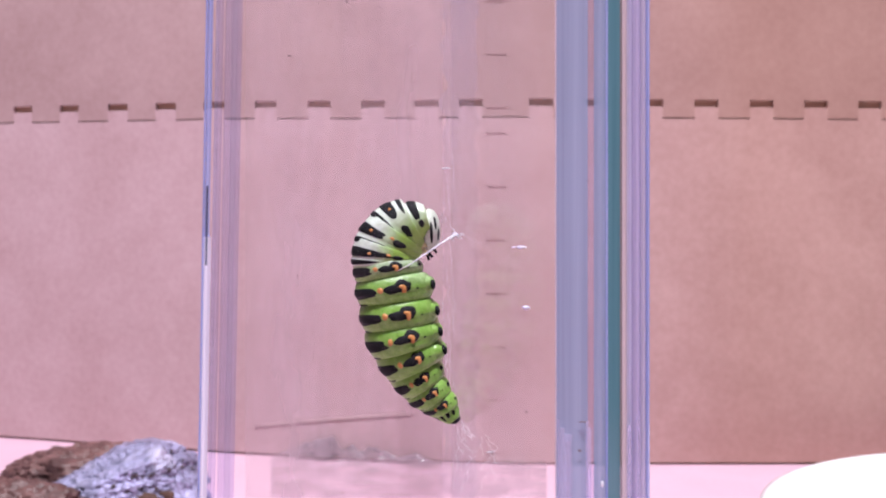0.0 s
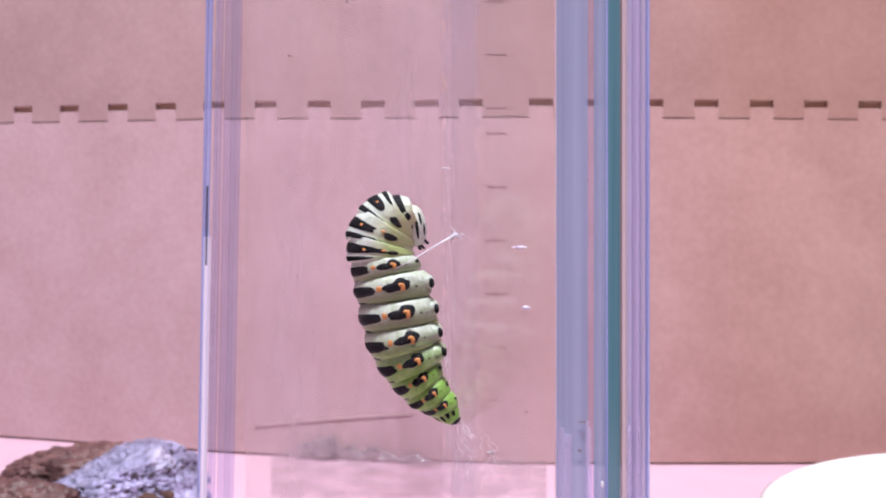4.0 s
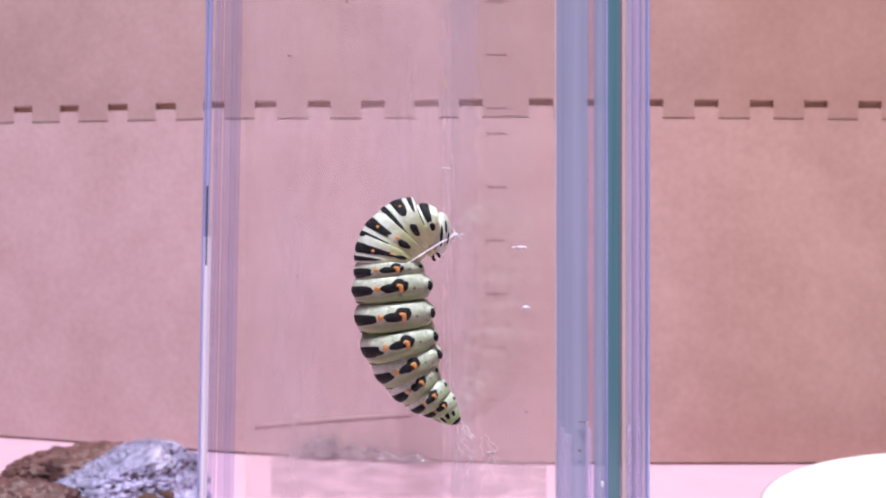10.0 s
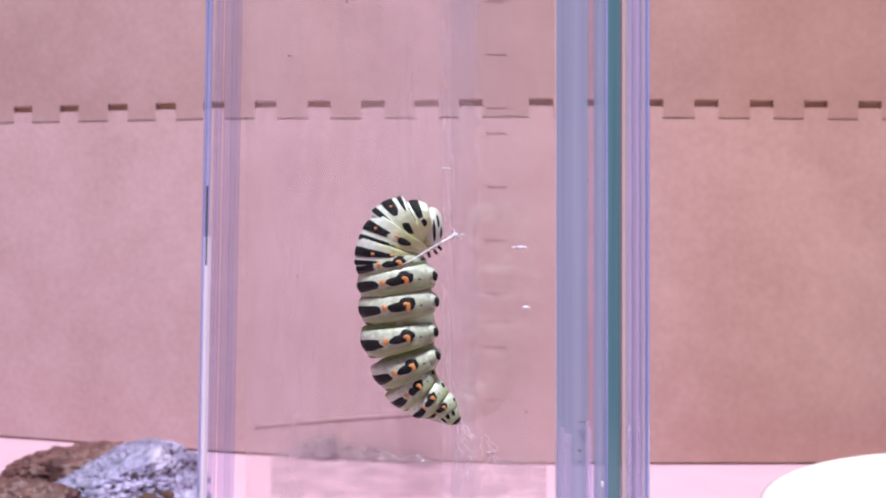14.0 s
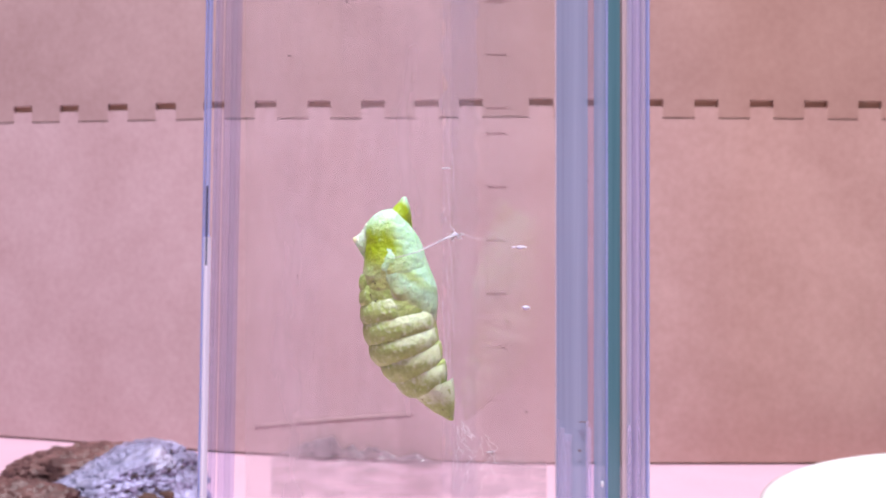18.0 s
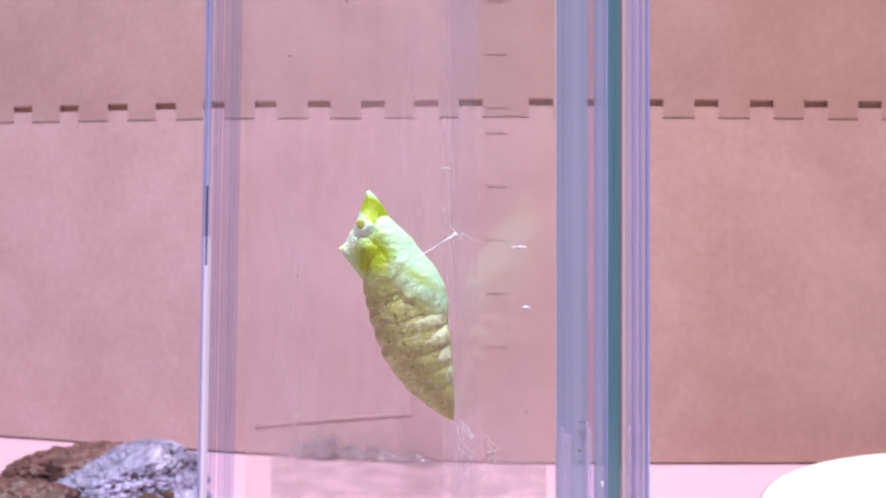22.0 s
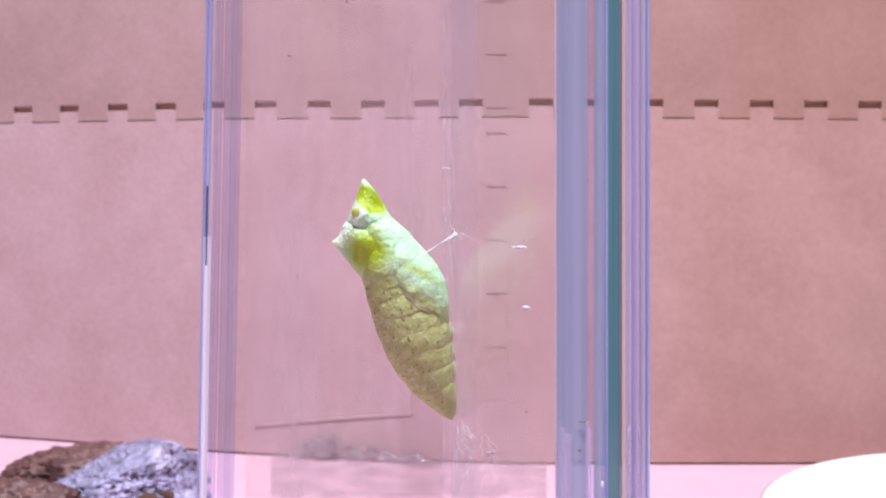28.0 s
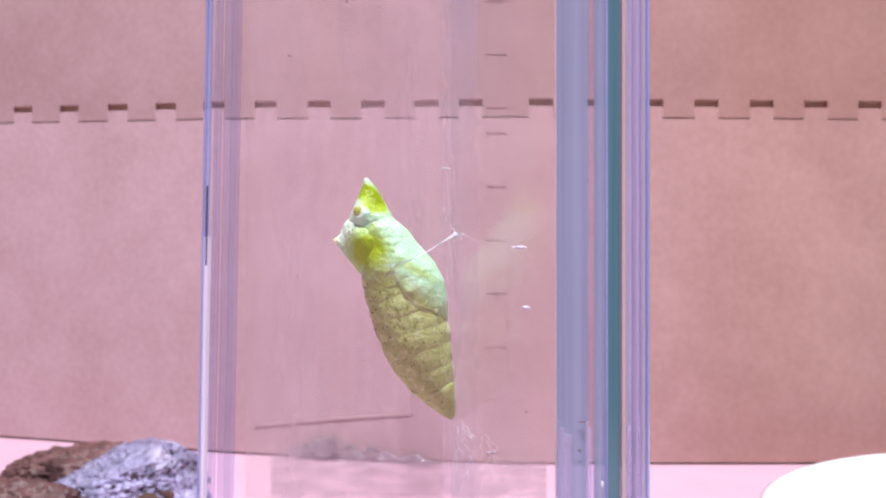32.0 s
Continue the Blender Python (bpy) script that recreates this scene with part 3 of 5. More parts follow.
def skin(name, with_belly):
    """Larval skin: leaf green where the animal still fills it, cream white where it has drawn back; gut marks how far."""
    m, nt, out = shader(name)
    p = node(nt, "ShaderNodeBsdfPrincipled", Roughness=0.30)
    f, c = grain(nt, 5200, 5.0), grain(nt, 1300, 5.0)
    pale = blend(nt, 0.5, ramp(nt, f, 0.3, 0.7, (0.38, 0.43, 0.33), (0.62, 0.68, 0.60)), ramp(nt, c, 0.35, 0.65, (0.28, 0.34, 0.18), (0.66, 0.71, 0.66)))
    green = blend(nt, 0.5, ramp(nt, f, 0.3, 0.7, (0.12, 0.26, 0.03), (0.24, 0.41, 0.08)), ramp(nt, c, 0.35, 0.65, (0.13, 0.28, 0.03), (0.29, 0.47, 0.13)))
    if with_belly:
        tc = nt.nodes.new("ShaderNodeTexCoord")
        sp = nt.nodes.new("ShaderNodeSeparateXYZ")
        nt.links.new(tc.outputs["Object"], sp.inputs[0])
        mr = nt.nodes.new("ShaderNodeMapRange")
        mr.inputs[1].default_value, mr.inputs[2].default_value = -24 * U, 18 * U
        nt.links.new(sp.outputs[0], mr.inputs[0])
        t3 = nt.nodes.new("ShaderNodeTexCoord")
        t3.object = gut
        s3, m3 = nt.nodes.new("ShaderNodeSeparateXYZ"), nt.nodes.new("ShaderNodeMapRange")
        nt.links.new(t3.outputs["Object"], s3.inputs[0])
        nt.links.new(s3.outputs[2], m3.inputs[0])
        m3.inputs[1].default_value, m3.inputs[2].default_value = 70 * U, 170 * U
        pale = blend(nt, 0.5, pale, (0.64, 0.68, 0.64))
        pale = blend(nt, mr.outputs[0], pale, blend(nt, m3.outputs[0], (0.25, 0.40, 0.07), (0.44, 0.47, 0.24)))
        col = pale
    else:
        tc = nt.nodes.new("ShaderNodeTexCoord")
        tc.object = gut
        sp = nt.nodes.new("ShaderNodeSeparateXYZ")
        nt.links.new(tc.outputs["Object"], sp.inputs[0])
        mr = nt.nodes.new("ShaderNodeMapRange")
        mr.inputs[1].default_value, mr.inputs[2].default_value = -10 * U, -75 * U
        nt.links.new(sp.outputs[2], mr.inputs[0])
        # olive rear of each ring: skin tone plus the fold's shade, put into colour
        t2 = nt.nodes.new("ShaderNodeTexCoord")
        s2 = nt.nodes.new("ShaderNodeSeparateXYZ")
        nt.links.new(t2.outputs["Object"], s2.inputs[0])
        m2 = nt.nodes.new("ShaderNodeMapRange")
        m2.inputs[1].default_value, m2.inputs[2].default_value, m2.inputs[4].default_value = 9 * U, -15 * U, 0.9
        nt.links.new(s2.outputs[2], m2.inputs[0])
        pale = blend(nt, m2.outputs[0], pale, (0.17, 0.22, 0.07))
        col = blend(nt, mr.outputs[0], pale, green)
    nt.links.new(col, p.inputs["Base Color"])
    p.inputs["Subsurface Weight"].default_value = 0.12
    p.inputs["Subsurface Scale"].default_value = 0.0008
    p.inputs["Subsurface Radius"].default_value = (0.7, 1.0, 0.4)
    b = node(nt, "ShaderNodeBump", Strength=0.6, Distance=0.00025)
    nt.links.new(c, b.inputs["Height"])
    nt.links.new(b.outputs[0], p.inputs["Normal"])
    nt.links.new(p.outputs[0], out.inputs[0])
    return m


caterpillar = tagged(new("caterpillar"), "plump black-banded caterpillar on clear sheet, fading green to white", "caterpillar")
caterpillar.matrix_basis = Matrix.Translation(at(TAIL_H, TAIL_V))
bm = bmesh.new()
bmesh.ops.create_icosphere(bm, subdivisions=2, radius=6 * U)
gut = part("gut", bm, M_LEG, caterpillar)
M_SKIN, M_CHEST = skin("larval_skin", False), skin("larval_chest_skin", True)

# each ring of the body: back end and belly end of its middle line
RINGS = (("head", 762, 378, 762, 428), ("T0", 724, 357, 757, 424), ("T1", 677, 363, 750, 440), ("T2", 638, 402, 748, 449),
         ("T3", 623, 444, 741, 461), ("A1", 625, 483, 748, 468), ("A2", 629, 521, 766, 502), ("A3", 637, 566, 774, 547),
         ("A4", 649, 613, 778, 584), ("A5", 673, 656, 782, 617), ("A6", 701, 692, 784, 649), ("A7", 728, 717, 795, 677),
         ("A8", 752, 732, 808, 703), ("A9", 775, 742, 812, 722))
BODY = {}
for i, (key, lh, lv, rh, rv) in enumerate(RINGS):
    prev, nxt = RINGS[max(i - 1, 1 if i else 0)], RINGS[min(i + 1, len(RINGS) - 1)]
    span = 2 if 1 < i < len(RINGS) - 1 else 1
    h_back = math.hypot(prev[1] - nxt[1], prev[2] - nxt[2]) / span / 2
    h_belly = math.hypot(prev[3] - nxt[3], prev[4] - nxt[4]) / span / 2
    width = math.hypot(lh - rh, lv - rv) / 2
    turn = math.atan2(-(lv - rv), -(lh - rh))
    eb = Vector((lh - rh, lv - rv)).normalized()
    ea = Vector((-eb.y, eb.x))
    slopes = []
    for t in (Vector((prev[1] - nxt[1], prev[2] - nxt[2])), Vector((prev[3] - nxt[3], prev[4] - nxt[4]))):
        slopes.append(min(max(t.dot(eb) / max(t.dot(ea), 1.0), -0.6), 0.6) if i else 0.0)
    BODY[key] = dict(slopes=slopes, bow=1.3 if key == "T0" else 3.2, h=(lh + rh) / 2, v=(lv + rv) / 2, turn=math.degrees(turn), rb=width, rc=min(width * 1.0, 66), back=h_back, belly=max(h_belly, 3), ends=0.825 if key[0] == "A" else 0.975)
BODY["head"].update(rb=19, rc=28, back=33, belly=33, turn=-4, h=761, v=407, ends=0.12)
BODY["T0"].update(rc=38, back=16, belly=9)
BODY["T1"].update(rc=48)
BODY["T2"].update(rc=55)
BODY["A9"].update(back=15, belly=11)


def ring_point(g, u, v, lift=0.0):
    """A point of a body ring. u: round the ring, 0 at the flank, 90 degrees at the back; v: -1 at its rear end to 1 at its front end."""
    e = g["ends"]
    r = e + (1 - e) * math.sqrt(max(0.0, 1 - v * v))
    if abs(v) > 1:
        r *= max(0.0, 1 - (abs(v) - 1) * 4)
    fold = 1 + 0.018 * noise.noise(Vector((u * 2.2 + g["h"], v * 1.5, g["v"]))) - 0.02 * math.exp(-((v + 0.35) / 0.12) ** 2)
    s, c = math.sin(u), math.cos(u)
    b, d = (g["rb"] * r * fold + lift) * s, (g["rc"] * r * fold + lift) * c
    mid, tilt = (g["back"] + g["belly"]) / 2, (g["back"] - g["belly"]) / 2
    reach = (1.10 if g["ends"] < 0.9 else 1.28) * (mid + tilt * s * r)
    a = min(max(v, -1.04), 1.04) * reach
    b += a * (g["slopes"][0] if s > 0 else g["slopes"][1] * 0.6) * abs(s)
    if g["ends"] > 0.9 and s > 0:
        b -= a * a / (g["bow"] * g["rb"]) * s
    return Vector((-b, -d, a)) * U


def ring_mesh(g):
    bm = bmesh.new()
    vs = [-1.24, -1.16, -1.05] + [math.sin(math.pi * (k / 22 - 0.5)) for k in range(23)] + [1.05, 1.16, 1.24]
    tube(bm, [[ring_point(g, 2 * math.pi * k / 84, v) for k in range(84)] for v in vs])
    fix_normals(bm)
    return bm


def marking(name, g, owner, mat, u, hu, v, hv, power=2.3, lift=1.1):
    """A slightly raised patch of pigment on a ring, u and hu in degrees."""
    for side in (0, 1):
        bm = bmesh.new()
        rings, nr, na = [], 7, 40
        for i in range(nr + 1):
            row, f = [], i / nr
            for k in range(na):
                t = 2 * math.pi * k / na
                ct, st = math.cos(t), math.sin(t)
                q = (abs(ct) ** power + abs(st) ** power) ** (-1 / power)
                wob = 1 + (0.16 if power > 4 else 0.24) * noise.noise(Vector((ct * 1.3 + g["v"] * 0.37, st * 1.3 + u * 0.13, 3)))
                uu = radians(u + hu * q * ct * max(f, 0.02) * wob)
                uu = math.pi - uu if side else uu
                row.append(ring_point(g, uu, v + hv * q * st * max(f, 0.02) * wob, lift * (1 - f ** 4 * 1.3)))
            rings.append(row)
        tube(bm, rings[::-1], closed=False)
        fix_normals(bm)
        part(name, bm, mat, owner)


M_FACE = surface("head_skin", (0.40, 0.42, 0.34), (0.66, 0.69, 0.62), 4000, 700, 0.35, 0.4, 0.0001)
SEG = {}
for key, g in BODY.items():
    chest = key in ("head", "T0", "T1", "T2", "T3")
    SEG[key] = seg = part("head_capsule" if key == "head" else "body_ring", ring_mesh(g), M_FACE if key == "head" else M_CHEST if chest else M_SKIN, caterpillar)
    if key == "head":
        for u, v, hv in ((-52, -0.25, 0.30), (-34, 0.30, 0.34), (-8, -0.15, 0.55), (20, 0.25, 0.42), (46, -0.05, 0.5), (74, 0.1, 0.45)):
            marking("black_patch", g, seg, M_BLACK, u, 9, v, hv)
    elif key == "T0":
        marking("black_bar", g, seg, M_BLACK, 56, 58, 0.05, 0.46, 4.0)
        marking("black_spot", g, seg, M_BLACK, -14, 12, 0.2, 0.36)
        marking("black_bar", g, seg, M_BLACK, 50, 58, -0.74, 0.20, 3.0)
    elif key == "T1":
        marking("black_bar", g, seg, M_BLACK, 62, 50, 0.10, 0.38, 4.0)
        marking("black_spot", g, seg, M_BLACK, -14, 15, -0.05, 0.40)
        marking("black_bar", g, seg, M_BLACK, 54, 62, -0.72, 0.20, 3.0)
        marking("black_bar", g, seg, M_BLACK, 62, 54, 0.80, 0.15, 3.0)
        marking("orange_spot", g, seg, M_ORANGE, 44, 3.5, 0.14, 0.11, lift=2.6)
    elif key == "T2":
        marking("black_bar", g, seg, M_BLACK, 60, 56, 0.06, 0.34, 4.0)
        marking("black_spot", g, seg, M_BLACK, -18, 13, -0.06, 0.38)
        marking("black_bar", g, seg, M_BLACK, 56, 62, -0.70, 0.19, 3.0)
        marking("orange_spot", g, seg, M_ORANGE, 38, 3.5, 0.1, 0.12, lift=2.6)
        marking("orange_spot", g, seg, M_ORANGE, -3, 4, 0.2, 0.13)
    elif key == "T3":
        marking("black_bar", g, seg, M_BLACK, 48, 66, 0.02, 0.36, 4.0)
        marking("black_spot", g, seg, M_BLACK, -26, 11, -0.1, 0.34)
        marking("black_bar", g, seg, M_BLACK, 62, 58, -0.74, 0.20, 3.0)
        marking("orange_spot", g, seg, M_ORANGE, 24, 4, 0.0, 0.14, lift=2.6)
        marking("orange_spot", g, seg, M_ORANGE, -9, 4, 0.1, 0.15)
    elif key != "A9":
        small = 1.0 if key not in ("A7", "A8") else 1.12
        marking("black_bar", g, seg, M_BLACK, 72, 52 * small, -0.04, 0.43, 4.5)
        marking("black_spot", g, seg, M_BLACK, -2, 15 * small, 0.04, 0.36, 2.0)
        marking("black_spot", g, seg, M_BLACK, -16, 13.5 * small, 0.20, 0.50, 2.0, 1.3)
        marking("orange_spot", g, seg, M_ORANGE, -17, 4.0, 0.0, 0.36, 3.0, 2.8)
        marking("orange_spot", g, seg, M_ORANGE, -14.5, 5.0, 0.20, 0.15, lift=3.0)
        marking("orange_spot", g, seg, M_ORANGE, 17, 4.5, 0.08, 0.24, lift=1.6)
        marking("black_spot", g, seg, M_BLACK, -70, 9, 0.05, 0.26)
        marking("black_dot", g, seg, M_BLACK, -38, 2.5, -0.1, 0.06)
        marking("black_bar", g, seg, M_BLACK, 78, 30, -0.92, 0.14)
        if key in ("A2", "A3", "A4", "A5"):
            for side in (-1, 1):
                bm = bmesh.new()
                bmesh.ops.create_icosphere(bm, subdivisions=3, radius=1.0)
                for q in bm.verts:
                    q.co = Vector((q.co.x * 31 + g["rb"] * 0.62, q.co.y * 27 - side * g["rc"] * 0.20, q.co.z * 20 + 1)) * U
                part("proleg", bm, M_SKIN, seg)
                bm = bmesh.new()
                bmesh.ops.create_icosphere(bm, subdivisions=2, radius=1.0)
                for q in bm.verts:
                    q.co = Vector((q.co.x * 5 + g["rb"] * 0.62 + 26, q.co.y * 9 - side * (g["rc"] * 0.20 + 12), q.co.z * 9 - 1)) * U
                part("black_spot", bm, M_BLACK, seg)
    else:
        for u, v, hv in ((72, 0.1, 0.5), (34, -0.1, 0.5), (2, 0.2, 0.55), (-30, 0.0, 0.4)):
            marking("black_bar", g, seg, M_BLACK, u, 10, v, hv)
        bm = bmesh.new()
        bmesh.ops.create_icosphere(bm, subdivisions=3, radius=1.0)
        for q in bm.verts:
            q.co = Vector((q.co.x * 11 + 5, q.co.y * 15, q.co.z * 8 - 14)) * U
        part("clasper", bm, M_BLACK, seg, "dark clasper holding the silk")
for key, places in (("T1", ((52, -6),)), ("T2", ((56, 2), (60, 12)))):
    for side in (-1, 1):
        for b, a in places:
            bm = bmesh.new()
            pts = [Vector((b - 14, -side * 16, a)) * U, Vector((b, -side * 14, a + 5)) * U, Vector((b + 12, -side * 8, a + 4)) * U, Vector((b + 22, -side * 5, a - 1)) * U]
            strand(bm, pts[:2], 5 * U, 8)
            strand(bm, pts[1:3], 3.6 * U, 8)
            leg = part("true_leg", bm, M_LEG, SEG[key])
            bm = bmesh.new()
            strand(bm, pts[2:], 2.4 * U, 8)
            part("claw", bm, M_BLACK, leg, "dark leg tip")

# wrinkled folds of the skin, tucked inside the body until it is shed
M_SHED = surface("shed_skin", (0.28, 0.26, 0.26), (0.62, 0.59, 0.58), 3000, 600, 0.5, 0.7, 0.0002)
CRUMPLE = ((780, 604, 20, 5, 22, 1), (790, 614, -40, 4, 12, 0), (773, 620, 8, 6, 18, 1), (762, 638, -28, 7, 20, 0), (771, 646, 30, 6, 20, 1), (782, 662, -15, 6, 20, 1),
           (760, 666, 42, 6, 16, 0), (777, 682, 60, 6, 20, 0), (762, 692, -20, 8, 26, 1), (784, 704, 20, 8, 22, 1), (796, 714, -30, 7, 20, 0), (768, 720, 55, 6, 20, 1),
           (786, 730, -60, 7, 22, 0), (752, 732, 30, 6, 20, 0), (800, 736, 15, 6, 16, 1), (778, 746, 75, 6, 20, 1), (768, 740, 10, 5, 18, 0))
BARS = ((746, 627, -42, 10, 34, 0), (762, 640, -70, 6, 26, 1), (738, 651, 86, 10, 42, 0), (744, 666, 80, 5, 40, 1), (727, 684, 78, 12, 44, 0), (730, 701, 76, 5, 46, 1),
        (724, 714, 72, 8, 36, 0), (736, 729, 68, 9, 36, 0), (756, 738, 70, 8, 34, 0))
FOLDED = []
frn = random.Random(12)
for h, v, turn, thick, length, pale_one in CRUMPLE + tuple((h - 7, v + 6, turn + 55, thick * 0.9, length * 0.8, 1 - p) for h, v, turn, thick, length, p in CRUMPLE) + BARS:
    bm, rings = bmesh.new(), []
    ph = frn.uniform(0, 9)
    for k in range(9):
        f = k / 8
        r = thick * (0.25 + 0.75 * math.sin(math.pi * min(max(f, 0.06), 0.94)) ** 0.6)
        bend = Vector((thick * 0.6 * math.sin(f * 5 + ph), thick * 0.5 * math.cos(f * 4 + ph), length * (2 * f - 1) * 0.5))
        rings.append([(bend + Vector((r * math.cos(a) * (1 + 0.9 * noise.noise(Vector((math.cos(a) * 2, f * 5, ph + math.sin(a) * 2)))), r * 0.5 * math.sin(a), 0))) * U for a in [2 * math.pi * j / 12 for j in range(12)]])
    tube(bm, rings)
    fix_normals(bm)
    FOLDED.append((part("skin_fold", bm, M_SHED if pale_one else M_BLACK, caterpillar), h, v, turn, frn.uniform(44, 58)))

# ---- the chrysalis ----
bm = bmesh.new()
bmesh.ops.create_icosphere(bm, subdivisions=1, radius=1.5 * U)
chrysalis = tagged(new("chrysalis"), "fresh yellow-green chrysalis hanging by a silk girdle", "chrysalis")
sap = part("sap", bm, M_LEG, chrysalis)


def pupal(name, a, b, pivot, spots=(), dark=0.0, fresh=None, flake=0.5, lip=None):
    """Skin of the chrysalis. spots: (to the back, along, half width, half length, tilt, colour, softness), laid one over another."""
    m, nt, out = shader(name)
    p = node(nt, "ShaderNodeBsdfPrincipled", Roughness=0.42)
    f, c = grain(nt, 4200, 6.0), grain(nt, 800, 4.0)
    col = blend(nt, 0.5, ramp(nt, f, 0.32, 0.68, a, b), ramp(nt, c, 0.35, 0.65, a, b))
    pale = grain(nt, 1500, 5.0)
    if fresh:
        # the abdomen darkens from pale green to olive as the sap rises
        tc = nt.nodes.new("ShaderNodeTexCoord")
        tc.object = sap
        sp = nt.nodes.new("ShaderNodeSeparateXYZ")
        nt.links.new(tc.outputs["Object"], sp.inputs[0])
        mr = nt.nodes.new("ShaderNodeMapRange")
        mr.inputs[1].default_value, mr.inputs[2].default_value = -60 * U, 60 * U
        nt.links.new(sp.outputs[2], mr.inputs[0])
        soft = blend(nt, 0.5, ramp(nt, f, 0.32, 0.68, *fresh), ramp(nt, c, 0.35, 0.65, *fresh))
        col = blend(nt, mr.outputs[0], col, soft)
    if dark:
        col = blend(nt, ramp(nt, grain(nt, 2300, 2.0, (1, 1, 0.6)), 0.64, 0.70, (0, 0, 0), (dark,) * 3), col, (0.10, 0.08, 0.03))
    if lip:
        sp = nt.nodes.new("ShaderNodeVectorMath")
        sp.operation = "DOT_PRODUCT"
        sp.inputs[1].default_value = (0.35, 0, 1)
        tc = nt.nodes.new("ShaderNodeTexCoord")
        nt.links.new(tc.outputs["Object"], sp.inputs[0])
        wav = nt.nodes.new("ShaderNodeMath")
        wav.operation = "MULTIPLY_ADD"
        nt.links.new(pale, wav.inputs[0])
        wav.inputs[1].default_value = 70 * U
        nt.links.new(sp.outputs["Value"], wav.inputs[2])
        mr = nt.nodes.new("ShaderNodeMapRange")
        mr.inputs[1].default_value, mr.inputs[2].default_value, mr.inputs[4].default_value = 34 * U, 56 * U, 0.85
        nt.links.new(wav.outputs[0], mr.inputs[0])
        col = blend(nt, mr.outputs[0], col, lip)
    if flake:
        col = blend(nt, ramp(nt, pale, 0.56, 0.66, (0, 0, 0), (flake,) * 3), col, (0.70, 0.78, 0.58))
    for sb, ss, hw, hl, ang, tone, soft in spots:
        tc = nt.nodes.new("ShaderNodeTexCoord")
        mp = nt.nodes.new("ShaderNodeMapping")
        mp.vector_type = "TEXTURE"
        mp.inputs["Location"].default_value = (-(sb - pivot[1]) * U, 0, (ss - pivot[0]) * U)
        mp.inputs["Rotation"].default_value = (0, radians(ang), 0)
        mp.inputs["Scale"].default_value = (hw * U, 1.0, hl * U)
        nt.links.new(tc.outputs["Object"], mp.inputs["Vector"])
        ln = nt.nodes.new("ShaderNodeVectorMath")
        ln.operation = "LENGTH"
        nt.links.new(mp.outputs[0], ln.inputs[0])
        wav = nt.nodes.new("ShaderNodeMath")
        wav.operation = "MULTIPLY_ADD"
        nt.links.new(c, wav.inputs[0])
        wav.inputs[1].default_value = 0.9
        nt.links.new(ln.outputs["Value"], wav.inputs[2])
        mr = nt.nodes.new("ShaderNodeMapRange")
        mr.inputs[1].default_value, mr.inputs[2].default_value = 1.45 + soft, 1.45 - soft
        nt.links.new(wav.outputs[0], mr.inputs[0])
        col = blend(nt, mr.outputs[0], col, tone)
    nt.links.new(col, p.inputs["Base Color"])
    p.inputs["Subsurface Weight"].default_value = 0.25
    p.inputs["Subsurface Scale"].default_value = 0.001
    p.inputs["Subsurface Radius"].default_value = (0.7, 1.0, 0.2)
    bu = node(nt, "ShaderNodeBump", Strength=0.9, Distance=0.0003)
    nt.links.new(pale, bu.inputs["Height"])
    nt.links.new(bu.outputs[0], p.inputs["Normal"])
    nt.links.new(p.outputs[0], out.inputs[0])
    return m


PUPA_H, PUPA_V, PUPA_TURN = 801, 743, -19.7
chrysalis.matrix_basis = Matrix.Translation(at(PUPA_H, PUPA_V))
FRESH = ((0.31, 0.42, 0.09), (0.51, 0.62, 0.24))
OLIVE = ((0.335, 0.365, 0.11), (0.55, 0.585, 0.265))
MINT = ((0.42, 0.73, 0.42), (0.60, 0.91, 0.66))
YELLOW, CRUST, MOSS = (0.36, 0.50, 0.01), (0.66, 0.82, 0.66), (0.42, 0.58, 0.22)
HOLLOW = ((40, 328, 38, 42, 0, YELLOW, 0.42),)
M_WING = pupal("wing_green", *MINT, (240, -15), ((-34, 268, 8, 40, -39, MOSS, 0.6), (-22, 200, 26, 92, -31, (0.40, 0.42, 0.15), 0.75), (-6, 222, 5, 60, -31, (0.60, 0.66, 0.40), 0.6)), 0.1, flake=0.25)
M_THORAX = pupal("thorax_green", *MINT, (325, 8), (*HOLLOW, (45, 256, 64, 44, 0, (0.40, 0.44, 0.15), 0.6)), flake=0.3)
M_SHOULDER = pupal("shoulder_green", *MINT, (365, 70), ((66, 374, 34, 18, -35, CRUST, 0.5), *HOLLOW, (92, 366, 7, 7, 0, (0.78, 0.82, 0.48), 0.4)), flake=0.45)
M_HEAD = pupal("head_green", *MINT, (405, 4), ((38, 394, 10, 40, 41, CRUST, 0.5), (7, 416, 19, 37, -28, YELLOW, 0.22)), flake=0.4)
M_ABDOMEN = pupal("abdomen_olive", *OLIVE, (0, 0), dark=0.7, fresh=FRESH, flake=0.3)
M_FOLD = pupal("abdomen_fold", *OLIVE, (0, 0), dark=0.25, fresh=FRESH, flake=0.3, lip=(0.70, 0.80, 0.54))
PIECES = {}


def spline(table, s):
    for (sa, va), (sb, vb) in zip(table, table[1:]):
        if s <= sb:
            break
    return va + (vb - va) * min(max((s - sa) / (sb - sa), 0), 1)


